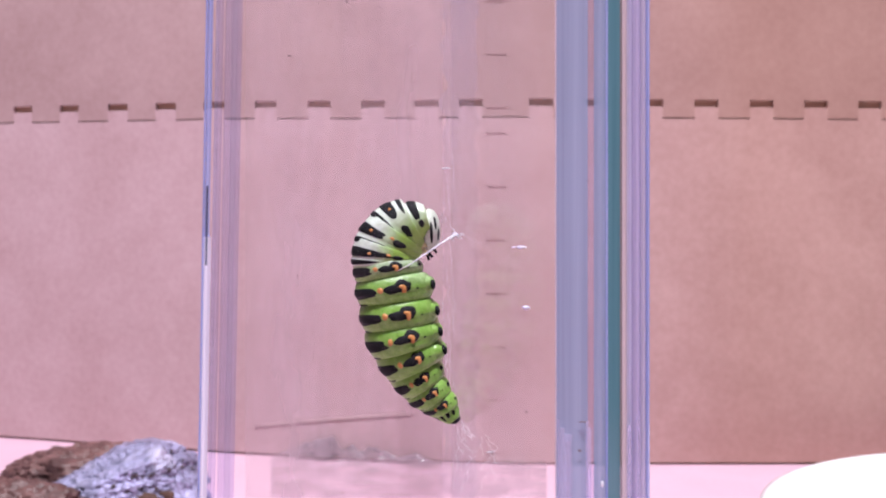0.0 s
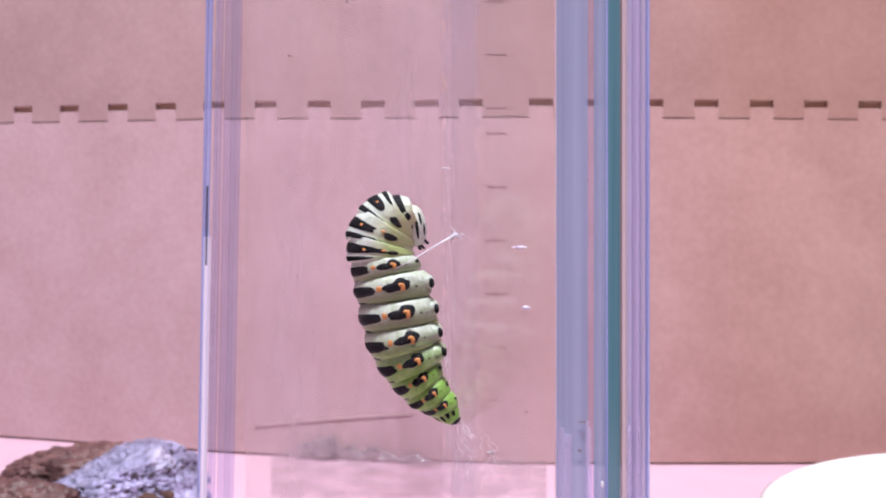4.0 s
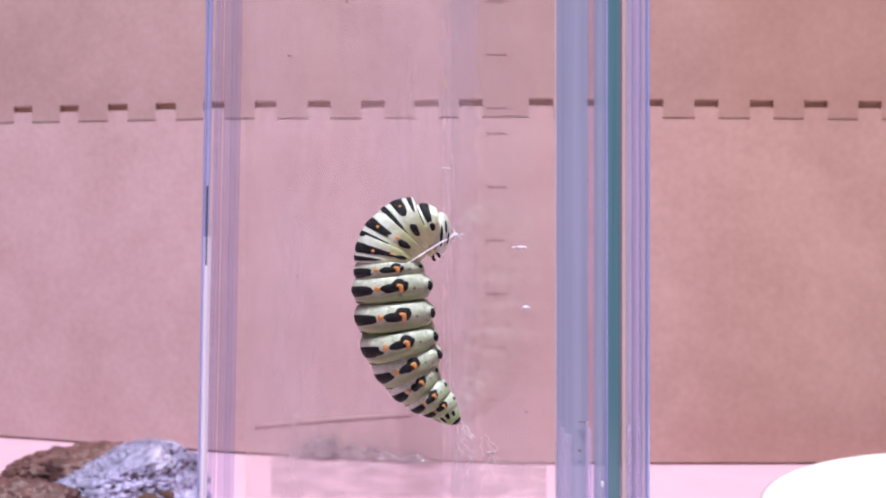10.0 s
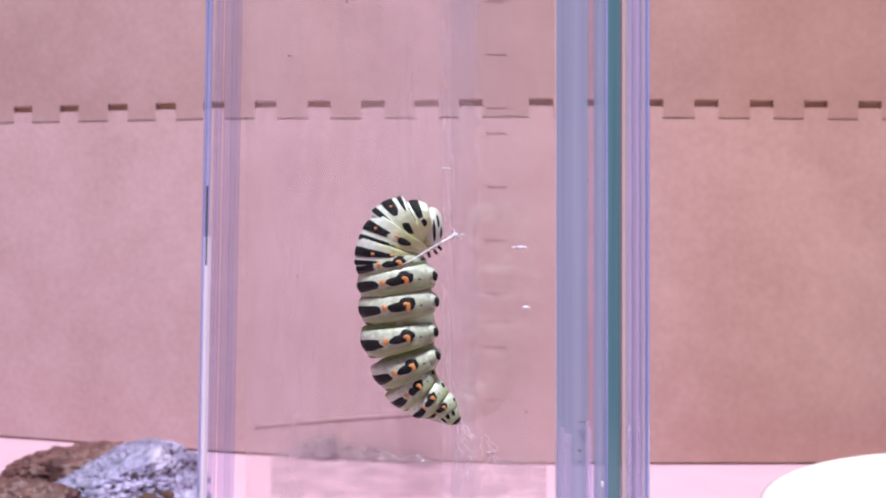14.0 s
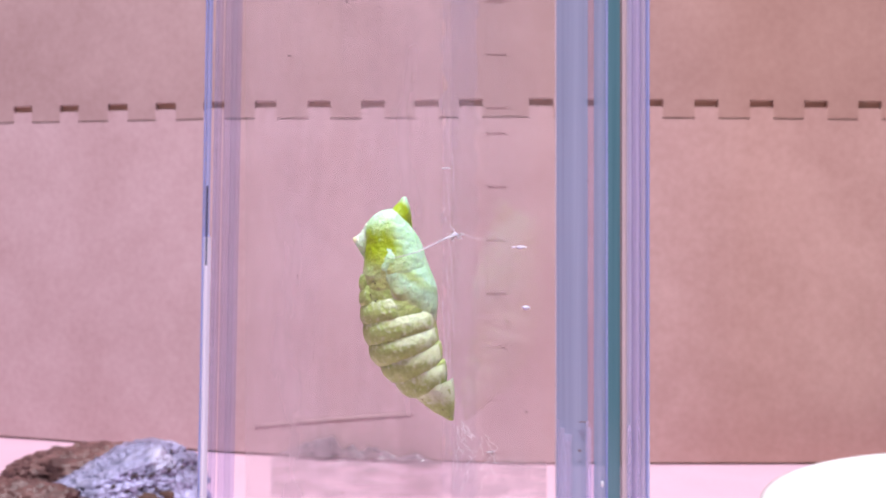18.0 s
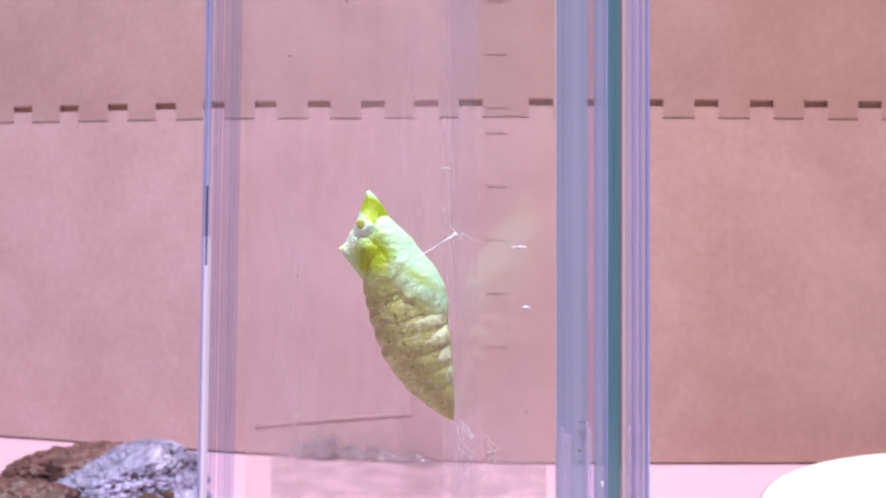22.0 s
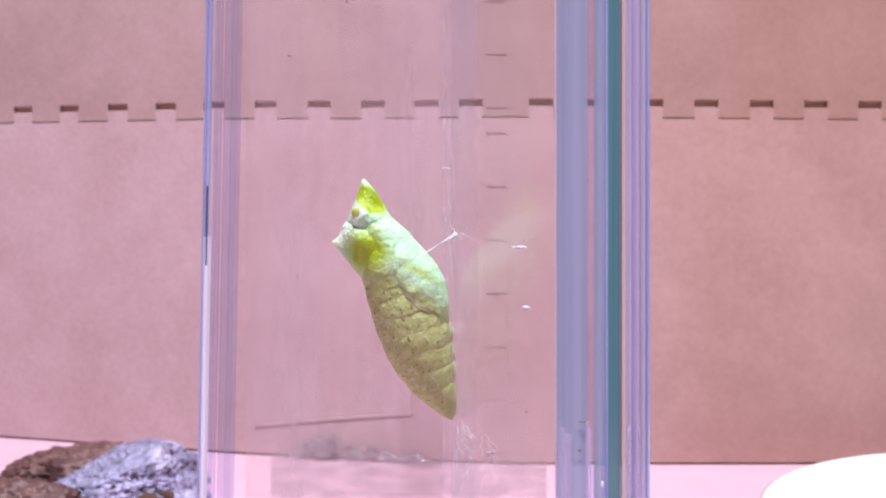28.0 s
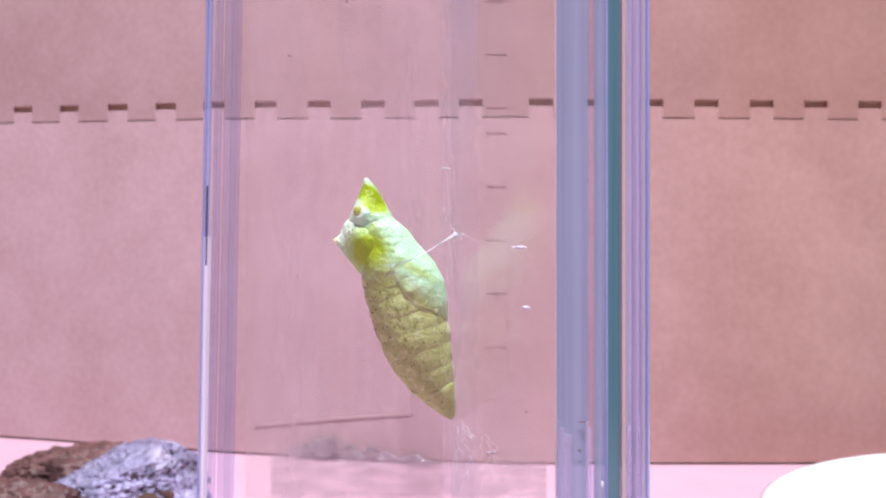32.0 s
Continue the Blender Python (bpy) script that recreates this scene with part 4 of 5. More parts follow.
def loft(name, key, stations, pivot, mat, label="", rough=0.03, bumps=0.0, n=40, bumps_at=None):
    """A piece of the chrysalis from sections (along, back side, belly side, half depth), turning about its pivot (along, to the back)."""
    bm, rings = bmesh.new(), []
    fine = []
    for (s0, *p0), (s1, *p1) in zip(stations, stations[1:]):
        steps = max(2, int((s1 - s0) / (6 if n < 50 else 3)))
        fine += [(s0 + (s1 - s0) * k / steps, *[x + (y - x) * k / steps for x, y in zip(p0, p1)]) for k in range(steps)]
    fine.append(stations[-1])
    for s, bl, br, c in fine:
        mid, half = (bl + br) / 2, (bl - br) / 2
        row = []
        for k in range(n):
            t = 2 * math.pi * k / n
            w = 1 + rough * noise.noise(Vector((math.cos(t) * 1.6, math.sin(t) * 1.6, s * 0.03 + pivot[0]))) + bumps * noise.noise(Vector((math.cos(t) * 5, math.sin(t) * 5, s * 0.09)))
            if bumps_at:
                w += bumps_at(s, t, mid + half * math.sin(t))
            row.append(Vector((-(mid + half * math.sin(t) * w - pivot[1]), -c * math.cos(t) * w, s - pivot[0])) * U)
        rings.append(row)
    tube(bm, rings)
    bmesh.ops.smooth_vert(bm, verts=bm.verts[:], factor=0.5, use_axis_x=True, use_axis_y=True, use_axis_z=True)
    fix_normals(bm)
    ob = part(name, bm, mat, chrysalis, label)
    PIECES[key] = (ob, pivot)
    return ob


# wing case: a shell that wraps the belly side, its hem lying on the abdomen
W_BELLY = ((140, -34), (150, -45), (173, -56), (200, -66), (232, -71.5), (266, -67.5), (302, -54), (340, -37), (366, -24), (392, -14))
W_BACK = ((140, 70), (300, 70), (340, 58), (366, 44), (392, 30))
W_DEEP = ((140, 38), (165, 47), (190, 53), (240, 58), (300, 54), (340, 45), (366, 34), (392, 18))
W_HEM = ((140, -58), (165, -50), (190, -30), (213, -6), (250, 6), (287, 10), (310, -2), (336, -14), (362, -22), (392, -14))
bm, rows = bmesh.new(), []
for k in range(64):
    s = 142 + (378 - 142) * k / 63
    a, b, deep = spline(W_BACK, s), spline(W_BELLY, s), spline(W_DEEP, s)
    mid, half = (a + b) / 2, (a - b) / 2
    hem = math.degrees(math.asin(max(-0.95, min(0.95, (spline(W_HEM, s) - mid) / half))))
    hem += 5 * noise.noise(Vector((s * 0.05, 3, 1)))
    row = []
    for q in range(57):
        t = hem + (-180 - 2 * hem) * q / 56
        edge = min(q, 56 - q)
        lift = (0.90, 0.96, 0.985, 1.0, 1.005, 1.0)[edge] if edge < 6 else 1.0
        if k < 4 or k > 59:
            lift *= (0.86, 0.93, 0.97, 0.99)[min(k, 63 - k)]
        q3 = Vector((math.cos(radians(t)) * 4, math.sin(radians(t)) * 4, s * 0.05))
        crust = 0.014 * noise.noise(q3 * 1.3) * (1 + 1.2 * (edge < 7)) + 0.008 * noise.noise(q3 * 3.7)
        veins = -0.014 * max(0.0, math.cos((t + 0.35 * s) * 0.21)) ** 6
        b2 = mid + half * math.sin(radians(t)) * (lift + crust + veins)
        row.append(bm.verts.new(Vector((-(b2 + 15), -deep * math.cos(radians(t)) * (lift + crust + veins), s - 240)) * U))
    rows.append(row)
for r0, r1 in zip(rows, rows[1:]):
    for q in range(56):
        bm.faces.new((r0[q], r0[q + 1], r1[q + 1], r1[q]))
fix_normals(bm)
PIECES["wing"] = (part("wing_case", bm, M_WING, chrysalis, "mint green wing case with a crusty hem"), (240, -15))


# head: two blunt points with a sunk yellow face between pale rims
def head_bumps(s, t, b):
    d = Vector(((b - 7) * 0.866 - (s - 415) * 0.5, (b - 7) * 0.5 + (s - 415) * 0.866))
    sunk = math.exp(-((d.x / 14) ** 4 + (d.y / 32) ** 4)) if math.cos(t) > 0 else 0.0
    eye = math.exp(-(((b - 33) / 6) ** 2 + ((s - 399) / 8) ** 2)) if math.cos(t) > 0 else 0.0
    ring = math.exp(-((math.hypot((b - 33) / 8, (s - 399) / 11) - 1) / 0.35) ** 2) if math.cos(t) > 0 else 0.0
    return -0.26 * sunk + 0.07 * ring - 0.02 * eye


def chest_bumps(s, t, b):
    return -0.05 * math.exp(-(((b - 22) / 16) ** 2 + ((s - 335) / 30) ** 2)) + 0.05 * math.exp(-(((b - 10) / 26) ** 2 + ((s - 380) / 9) ** 2))


loft("head_cone", "head", [(340, 30, -12, 22), (362, 46, -18, 33), (378, 55, -18, 39), (390, 57, -16, 39.5), (399, 53, -14, 38), (412, 41, -11, 31), (427, 29, -8, 23), (438, 20, -4, 17), (446, 14, 0, 11), (454, 9, 3, 5)],
     (405, 4), M_HEAD, "pointed head with a sunk yellow face", 0.03, 0.035, n=64, bumps_at=head_bumps)
loft("thorax", "thorax", [(214, 30, -10, 16), (224, 52, -34, 40), (240, 62, -44, 47), (258, 67, -49, 53), (285, 67, -50, 54), (315, 60, -46, 50), (340, 56, -39, 46), (358, 54, -29, 43), (370, 50, -22, 38), (380, 43, -16, 32), (388, 33, -10, 24), (394, 16, 0, 9)],
     (325, 8), M_THORAX, "pale green thorax with a yellow hollow", 0.03, 0.03, n=64, bumps_at=chest_bumps)
# shoulder horn: a narrow ridge on the back that runs out to a blunt point
bm, rings = bmesh.new(), []
HORN = ((6, 336, 30, 36), (24, 340, 48, 43), (36, 340, 51, 44), (46, 340, 53, 41), (52, 340, 55, 37), (60, 339, 54, 31), (66, 338, 50, 25), (71, 341, 42, 20), (75, 344, 34, 15.5), (80, 349, 25, 11), (86, 356, 15, 7.5), (90, 361, 9, 5.5), (93, 365, 5, 4), (94.5, 366, 2, 2))
for f, sc, r, deep in HORN:
    ring = []
    for k in range(56):
        ct, st = math.cos(2 * math.pi * k / 56), math.sin(2 * math.pi * k / 56)
        w = 1 + 0.04 * noise.noise(Vector((ct * 2, st * 2, f * 0.05))) + (0.10 if st > 0.1 else 0.03) * noise.noise(Vector((ct * 6, st * 6, f * 0.14)))
        ring.append(Vector((-(f - 70), -w * deep * ct, sc - 365 + w * r * st)) * U)
    rings.append(ring)
tube(bm, rings)
bmesh.ops.smooth_vert(bm, verts=bm.verts[:], factor=0.3, use_axis_x=True, use_axis_y=True, use_axis_z=True)
fix_normals(bm)
PIECES["horn"] = (part("shoulder_horn", bm, M_SHOULDER, chrysalis, "crusty pale shoulder horn"), (365, 70))
# pale crust grains along the shoulder and the head's rims
M_GRAIN = surface("crust_grain", (0.62, 0.72, 0.52), (0.86, 0.90, 0.80), 3500, 900, 0.6, 0.8, 0.0002)
crn = random.Random(17)


def crust_grain(key, b, s, y, size):
    """A pale grain on a piece of the chrysalis."""
    pv = PIECES[key][1]
    bm = bmesh.new()
    bmesh.ops.create_icosphere(bm, subdivisions=1, radius=size * U)
    for v in bm.verts:
        v.co *= 1 + 0.35 * noise.noise(v.co * 9000 + Vector((b, s, 0)))
    part("crust_grain", bm, M_GRAIN, PIECES[key][0], m=Matrix.Translation(Vector((-(b - pv[1]), y, s - pv[0])) * U))


for k in range(30):
    f = crn.uniform(0, 1)
    i = min(int(f * 10) + 1, 10)
    fb, sc, r, deep = HORN[i]
    e = radians(crn.uniform(22, 88))
    crust_grain("horn", fb, sc + r * math.sin(e), -deep * math.cos(e), crn.uniform(1.0, 2.6))
BACK_LINE = ((0, 3), (25, 24), (67, 52), (117, 68), (152, 74), (220, 74), (270, 69), (300, 66))
BELLY_LINE = ((0, -2), (30, -15), (82, -32), (120, -42), (150, -51), (190, -56), (244, -52), (300, -48))
CUTS = (286, 262, 236, 204, 168, 132, 98, 66, 0)
for i, (top, low) in enumerate(zip(CUTS, CUTS[1:])):
    def sec(s, k):
        a, b = spline(BACK_LINE, s), spline(BELLY_LINE, s)
        mid, half = (a + b) / 2, (a - b) / 2
        return (s, mid + half * k, mid - half * k, half * k * 0.86)
    mid_s = (top + low) / 2
    over = 6 if i < 7 else 4
    st = [(low - (over + 3 if i < 7 else -2),) + sec(max(low, 4), 0.62)[1:]] + ([sec(low - 4, 0.966)] if i < 7 else []) + [sec(low + 1, 0.986), sec(low + (top - low) * 0.35, 1.0), sec(low + (top - low) * 0.75, 1.0), sec(top - 1, 0.982), sec(top + 8, 0.96), (top + 12,) + sec(top, 0.62)[1:]]
    if i == 0:
        st = [st[0], sec(low - 4, 0.95), sec(low + 1, 0.96), sec(top - 12, 0.92), (top + 4,) + sec(top, 0.70)[1:]]
    if i == 7:
        st = st[:-2] + [(top + 4,) + sec(top, 0.5)[1:]]
    loft("abdomen_ring", "ring%d" % i, st, (mid_s, sum(sec(mid_s, 1)[1:3]) / 2), M_ABDOMEN, "", 0.03, 0.015)
M_BROWN_DOT = surface("brown_dot", (0.07, 0.05, 0.02), (0.15, 0.11, 0.05), 5000, 900, 0.7, 0.1)
prnd = random.Random(21)


def ring_skin(i, s, t, k=1.0):
    """A point on abdomen ring i in its own space; t: round the ring in degrees, 90 at the back."""
    pv = PIECES["ring%d" % i][1]
    a, c = spline(BACK_LINE, s), spline(BELLY_LINE, s)
    mid, half = (a + c) / 2, (a - c) / 2
    return Vector((-(mid + half * k * math.sin(radians(t)) - pv[1]), -half * 0.86 * k * math.cos(radians(t)), s - pv[0])) * U


FOLDS = []
for i in range(8):
    top, low = CUTS[i], CUTS[i + 1]
    # puffed fold on the ring's flank, which settles into the body as the case hardens
    bm, rows = bmesh.new(), []
    for m in range(19):
        f = m / 18
        row = []
        for q in range(45):
            first = -86 if i > 2 else (34, 22, -24)[i]
            t = first + (114 - first) * q / 44
            e = min(1.0, 2.6 * math.sin(math.pi * q / 44)) ** 0.6
            k = 0.95 + 0.115 * math.sin(math.pi * f ** 0.8) ** 0.7 * e + (0.016 * noise.noise(Vector((q * 0.5, f * 4, i * 3))) + 0.012 * noise.noise(Vector((q * 1.3, f * 9, i * 5)))) * math.sin(math.pi * f)
            row.append(bm.verts.new(ring_skin(i, max(2, low - 3 + (top - low + 9) * f), t, k)))
        rows.append(row)
    for ra_, rb_ in zip(rows, rows[1:]):
        for q in range(44):
            bm.faces.new((ra_[q], ra_[q + 1], rb_[q + 1], rb_[q]))
    fix_normals(bm)
    FOLDS.append(part("ring_fold", bm, M_FOLD, PIECES["ring%d" % i][0]))
for i in range(8):
    top, low = CUTS[i], CUTS[i + 1]
    for k in range(9 if i < 5 else 5):
        s, t = prnd.uniform(low + 5, top - 4), prnd.uniform(10 if i < 4 else -60, 80)
        bm = bmesh.new()
        bmesh.ops.create_icosphere(bm, subdivisions=1, radius=prnd.uniform(0.7, 1.4) * U)
        bmesh.ops.scale(bm, vec=(1, 1, prnd.uniform(0.9, 1.9)), verts=bm.verts[:])
        part("dark_speck", bm, M_BROWN_DOT, PIECES["ring%d" % i][0], m=Matrix.Translation(ring_skin(i, s, t, 1.005)))
# eye spot and pale knobs round the shoulder
bm = bmesh.new()
bmesh.ops.create_icosphere(bm, subdivisions=2, radius=1.0)
for q in bm.verts:
    q.co = Vector((q.co.x * 8, q.co.y * 3, q.co.z * 10)) * U
part("eye_spot", bm, surface("eye_brown", (0.36, 0.40, 0.05), (0.48, 0.50, 0.12), 4000, 900, 0.5, 0.3, 0.0001), PIECES["head"][0], "olive-brown eye spot", m=Matrix.Translation(Vector((-31, -33.5, -5)) * U))
# dark hook at the tail
bm = bmesh.new()
strand(bm, [Vector((x, 0, z)) * U for x, z in ((-1, 7), (0, 2), (1, -1))], 2.0 * U, 8)
part("tail_hook", bm, M_BROWN_DOT, PIECES["ring7"][0], "dark tail hook", m=Matrix.Translation(Vector((9, 0, -22)) * U))
# ---- the girdle thread ----
girdle = tagged(new("silk_girdle"), "taut white silk girdle from the sheet to the animal's flank", "silk")
girdle.matrix_basis = Matrix.Translation(on_side(809, 413))


def flank(h, v, c):
    return at(h, v) + Vector((0, -c * U, 0))


anchor = on_side(809, 413)
for k in range(3):
    o = (k - 1.0) * 0.9
    bm = bmesh.new()
    strand(bm, [on_side(809 + o, 413 + 2 * o) - anchor, flank(778, 427 + o, 30) - anchor, flank(748, 442 + o, 54) - anchor, flank(724, 454 + o * 0.4, 62) - anchor, flank(692, 466, 56) - anchor, flank(676, 470, 30) - anchor], 0.5 * U, 6)
    part("thread", bm, M_SILK, girdle)


# ---- movement ----
def on_body(h, v, turn, c=0.0, roll=0.0, origin=(TAIL_H, TAIL_V)):
    return pose((h - origin[0]) * U, -c * U, (origin[1] - v) * U, 0, turn, 0) @ pose(0, 0, 0, 0, 0, roll)


# where each ring of the shed skin has slid to, and how it lies when it has dropped
SLID = {"head": (782, 716, 110, -10), "T0": (770, 700, 96, -6), "T1": (770, 694, 84, -16), "T2": (768, 690, 80, -22), "T3": (768, 686, 74, -24),
        "A1": (768, 682, 70, -26), "A2": (768, 682, 66, -26), "A3": (768, 680, -72, -24), "A4": (768, 676, -66, -20), "A5": (766, 664, -62, -6), "A6": (768, 676, -58, 2), "A7": (776, 694, -54, 6), "A8": (784, 710, -48, 8)}
ORDER = [r[0] for r in RINGS]


def drop(rows, h, v, turn, c, i):
    """The shed skin hangs at the tail, then falls to the floor of the case."""
    floor_v = 441 + (EYE - 0.0034) / U - 72
    rows += [(16.4, on_body(h, v, turn, c)), (16.5, on_body(h, v, turn, c)), (16.6, on_body(h + 8, v + 6, turn - 4, c)), (16.63, on_body(h + 8, v + 10, turn - 4, c)),
             (16.67, on_body(h, v + 150, turn, c)), (16.71, on_body(h - 6, v + 480, turn + 8, c)),
             (16.76, on_body(700 + 8 * i, floor_v - 3 * i, turn + 40, c)), (32.0, on_body(700 + 8 * i, floor_v - 3 * i, turn + 40, c))]


def creep(key, moves):
    """Rows of a body ring: seconds, shift right, shift down, turn; then the moult: it slides to the tail and drops to the case's floor."""
    g = BODY[key]
    rows = [(t, on_body(g["h"] + dx, g["v"] + dy, g["turn"] + da)) for t, dx, dy, da in moves]
    t, dx, dy, da = moves[-1]
    i = ORDER.index(key)
    h, v, turn = g["h"] + dx, g["v"] + dy, g["turn"] + da
    h1, v1, turn1, c1 = SLID.get(key, (h, v, turn, 0))
    start = 14.7 + 0.06 * i
    rows.append((start, on_body(h, v, turn)))
    if key in SLID:
        rows.append((start + 0.5, on_body(h + (h1 - h) * 0.45 - 6, v + (v1 - v) * 0.4, turn + (turn1 - turn) * 0.4, c1 * 0.4)))
    drop(rows, h1, v1, turn1, c1, i)
    walk(SEG[key], rows)
    LAST[key] = moves


LAST = {}


def rest_place(key):
    """Where a piece of the chrysalis lies at the end: its pivot in the drawing."""
    s, b = PIECES[key][1]
    q = radians(PUPA_TURN)
    return PUPA_H + s * math.sin(q) - b * math.cos(q), PUPA_V - s * math.cos(q) - b * math.sin(q)


def grow(key, inside, moves):
    """Rows of a piece of the chrysalis: inside the skin it follows a body ring (ring, shift right, shift down, turn), then shift right, shift down, turn and roll from its last place."""
    ring, oh, ov, turn = inside
    g = BODY[ring]
    h, v = rest_place(key)
    origin = (PUPA_H, PUPA_V)
    rows = [(t, on_body(g["h"] + dx + oh, g["v"] + dy + ov, turn + da, -7, origin=origin)) for t, dx, dy, da in LAST[ring]]
    hh, vv = g["h"] + LAST[ring][-1][1] + oh, g["v"] + LAST[ring][-1][2] + ov
    t0, dx0, dy0, da0, roll0 = moves[0]
    rows.append((14.9, on_body(hh, vv, turn, -7, origin=origin)))
    rows.append((15.7, on_body(hh + (h + dx0 - hh) * 0.6, vv + (v + dy0 - vv) * 0.55, turn + (PUPA_TURN + da0 - turn) * 0.5, origin=origin)))
    rows += [(t, on_body(h + dx, v + dy, PUPA_TURN + da, 12 * min(max((23 - t) / 3, 0), 1), roll, origin)) for t, dx, dy, da, roll in moves]
    walk(PIECES[key][0], rows)


PUPA_T = (16.5, 17, 17.5, 18, 19, 20, 21, 22, 23, 24, 25, 25.5, 27.5, 28, 29, 30, 31, 31.5, 32)
ROLL = (-24, -22, -22, -20, -18, -16, -14, -12, -10, 4, -6, -12, 1, 0, 2, 1, -12, -18, -5)


def motions():
    still = on_body(0, 0, 0, origin=(0, 0))
    creep("head", [(0, 0, 0, 0), (1, -11, -5, -3), (2, 8, 2, 1), (3, 8, 2, 3), (3.5, -32, -8, -6), (5.5, 11, 0, 2), (6, 2, -8, 0), (7, 0, -12, 0), (8, 15, 2, 3), (9, 18, 5, 5), (10, 18, 6, 6), (11, 2, 0, 0), (12, 4, -4, -4), (13, 8, 5, 0), (14, 5, -3, 1), (14.5, 8, -2, 1)])
    creep("T0", [(0, 0, 0, 0), (1, -14, -5, -3), (2, 6, 2, 1), (3, 8, 0, 3), (3.5, -30, -14, -6), (5.5, 9, 0, 2), (6, 2, -6, 0), (7, -2, -12, 0), (8, 15, 0, 3), (9, 20, 3, 5), (10, 20, 5, 6), (11, 2, 2, 0), (12, 4, 2, -4), (13, 8, 5, 0), (14, 5, -2, 1), (14.5, 8, 0, 1)])
    creep("T1", [(0, 0, 0, 0), (1, -11, -1, -3), (2, 5, 2, 1), (3, 6, -2, 3), (3.5, -24, -16, -5), (5.5, 5, -7, 2), (6, 0, -11, 0), (7, -2, -14, 0), (8, 12, -6, 3), (9, 15, -4, 5), (10, 15, -3, 6), (11, -1, -1, 0), (12, 3, 0, -4), (13, 5, 3, 0), (14, 2, -5, 1), (14.5, 3, -5, 1)])
    creep("T2", [(0, 0, 0, 0), (1, -7, 2, -3), (2, 3, 3, 0), (3, 3, -3, 3), (3.5, -19, -13, -4), (5.5, 2, -4, 3), (6, -2, -6, 1), (7, -3, -9, 0), (8, 6, -3, 3), (9, 9, -2, 5), (10, 9, -2, 7), (11, 3, 2, 1), (12, 8, 0, -4), (13, 7, 8, 1), (14, 8, -4, -1), (14.5, 9, -2, 0)])
    creep("T3", [(0, 0, 0, 0), (1, -5, 6, -2), (2, 5, 3, 1), (3, 2, -3, 1), (3.5, -10, -9, -3), (5.5, 0, -2, 1), (6, -3, -3, -1), (7, -5, -6, -1), (8, 4, -2, 1), (9, 6, -5, 3), (10, 6, -3, 4), (11, 4, 3, 1), (12, 8, 2, -2), (13, 6, 8, 1), (14, 6, 0, -1), (14.5, 8, 0, -1)])
    creep("A1", [(0, 0, 0, 0), (1, 2, 2, -1), (2, 5, 5, 2), (3, 0, -2, 0), (3.5, -4, -4, -2), (5.5, -2, -2, -1), (6, -2, -5, -2), (7, -2, -8, -2), (8, 5, -2, -1), (9, 5, -2, 1), (10, 2, 2, 2), (11, 2, 0, 1), (12, 8, -4, -1), (13, 2, 5, 2), (14, 6, -8, -1), (14.5, 9, -6, -1)])
    creep("A2", [(0, 0, 0, 0), (1, 2, 2, -1), (2, 1, 6, 4), (3, -2, -3, 0), (3.5, -2, -3, 0), (5.5, -2, -3, -1), (6, -2, -3, -3), (7, -1, -6, -3), (8, 1, -2, -1), (9, -2, -1, 2), (10, -5, -2, 3), (11, 0, -2, 2), (12, 7, -6, -1), (13, -1, 1, 4), (14, 4, -14, -1), (14.5, 6, -12, -2)])
    creep("A3", [(0, 0, 0, 0), (1, 3, 2, 1), (2, -2, 5, 3), (3, -1, -2, -1), (3.5, -1, -2, -1), (5.5, -2, -1, -2), (6, 0, -2, -2), (7, 2, -4, -2), (8, 0, -2, -1), (9, -5, 2, 2), (10, -8, 2, 2), (11, -7, 1, 4), (12, 0, -4, 4), (13, -6, 3, 4), (14, -1, -15, 0), (14.5, 2, -12, 0)])
    creep("A4", [(0, 0, 0, 0), (1, 2, 2, 1), (2, -5, 6, -1), (3, 0, 1, 0), (3.5, 0, 1, 0), (5.5, -1, 2, 1), (6, 1, 1, 0), (7, 4, 1, 2), (8, 2, 3, 0), (9, -5, 9, 0), (10, -8, 9, 0), (11, -14, 10, 3), (12, -4, 9, 3), (13, -15, 13, 3), (14, -8, -1, 2), (14.5, -5, 1, 3)])
    creep("A5", [(0, 0, 0, 0), (1, -1, 1, 2), (2, -4, 5, -2), (3, -1, 2, 1), (3.5, -1, 2, 1), (5.5, -2, 3, 1), (6, 0, 2, 2), (7, 3, 1, 3), (8, 1, 4, 0), (9, -5, 11, -1), (10, -7, 11, -3), (11, -14, 18, -5), (12, -7, 18, -4), (13, -16, 19, -5), (14, -10, 13, -3), (14.5, -8, 13, -3)])
    creep("A6", [(0, 0, 0, 0), (1, -2, -1, -2), (2, -3, 3, -4), (3, -2, 0, 0), (3.5, -2, 0, 0), (5.5, -3, 3, -2), (6, -2, 2, 0), (7, 0, 1, -1), (8, -1, 3, -1), (9, -4, 8, -5), (10, -5, 9, -7), (11, -10, 15, -11), (12, -10, 18, -12), (13, -11, 18, -16), (14, -9, 16, -12), (14.5, -8, 15, -11)])
    creep("A7", [(0, 0, 0, 0), (1, -1, -1, -2), (2, -2, 1, -1), (3, -1, 1, -2), (3.5, -1, 1, -2), (5.5, -1, 2, -1), (6, -2, 2, 0), (7, 1, 0, -2), (8, 2, 2, -1), (9, 0, 5, -6), (10, 0, 6, -10), (11, 1, 9, -21), (12, -1, 10, -20), (13, -1, 10, -20), (14, -1, 11, -18), (14.5, 0, 9, -18)])
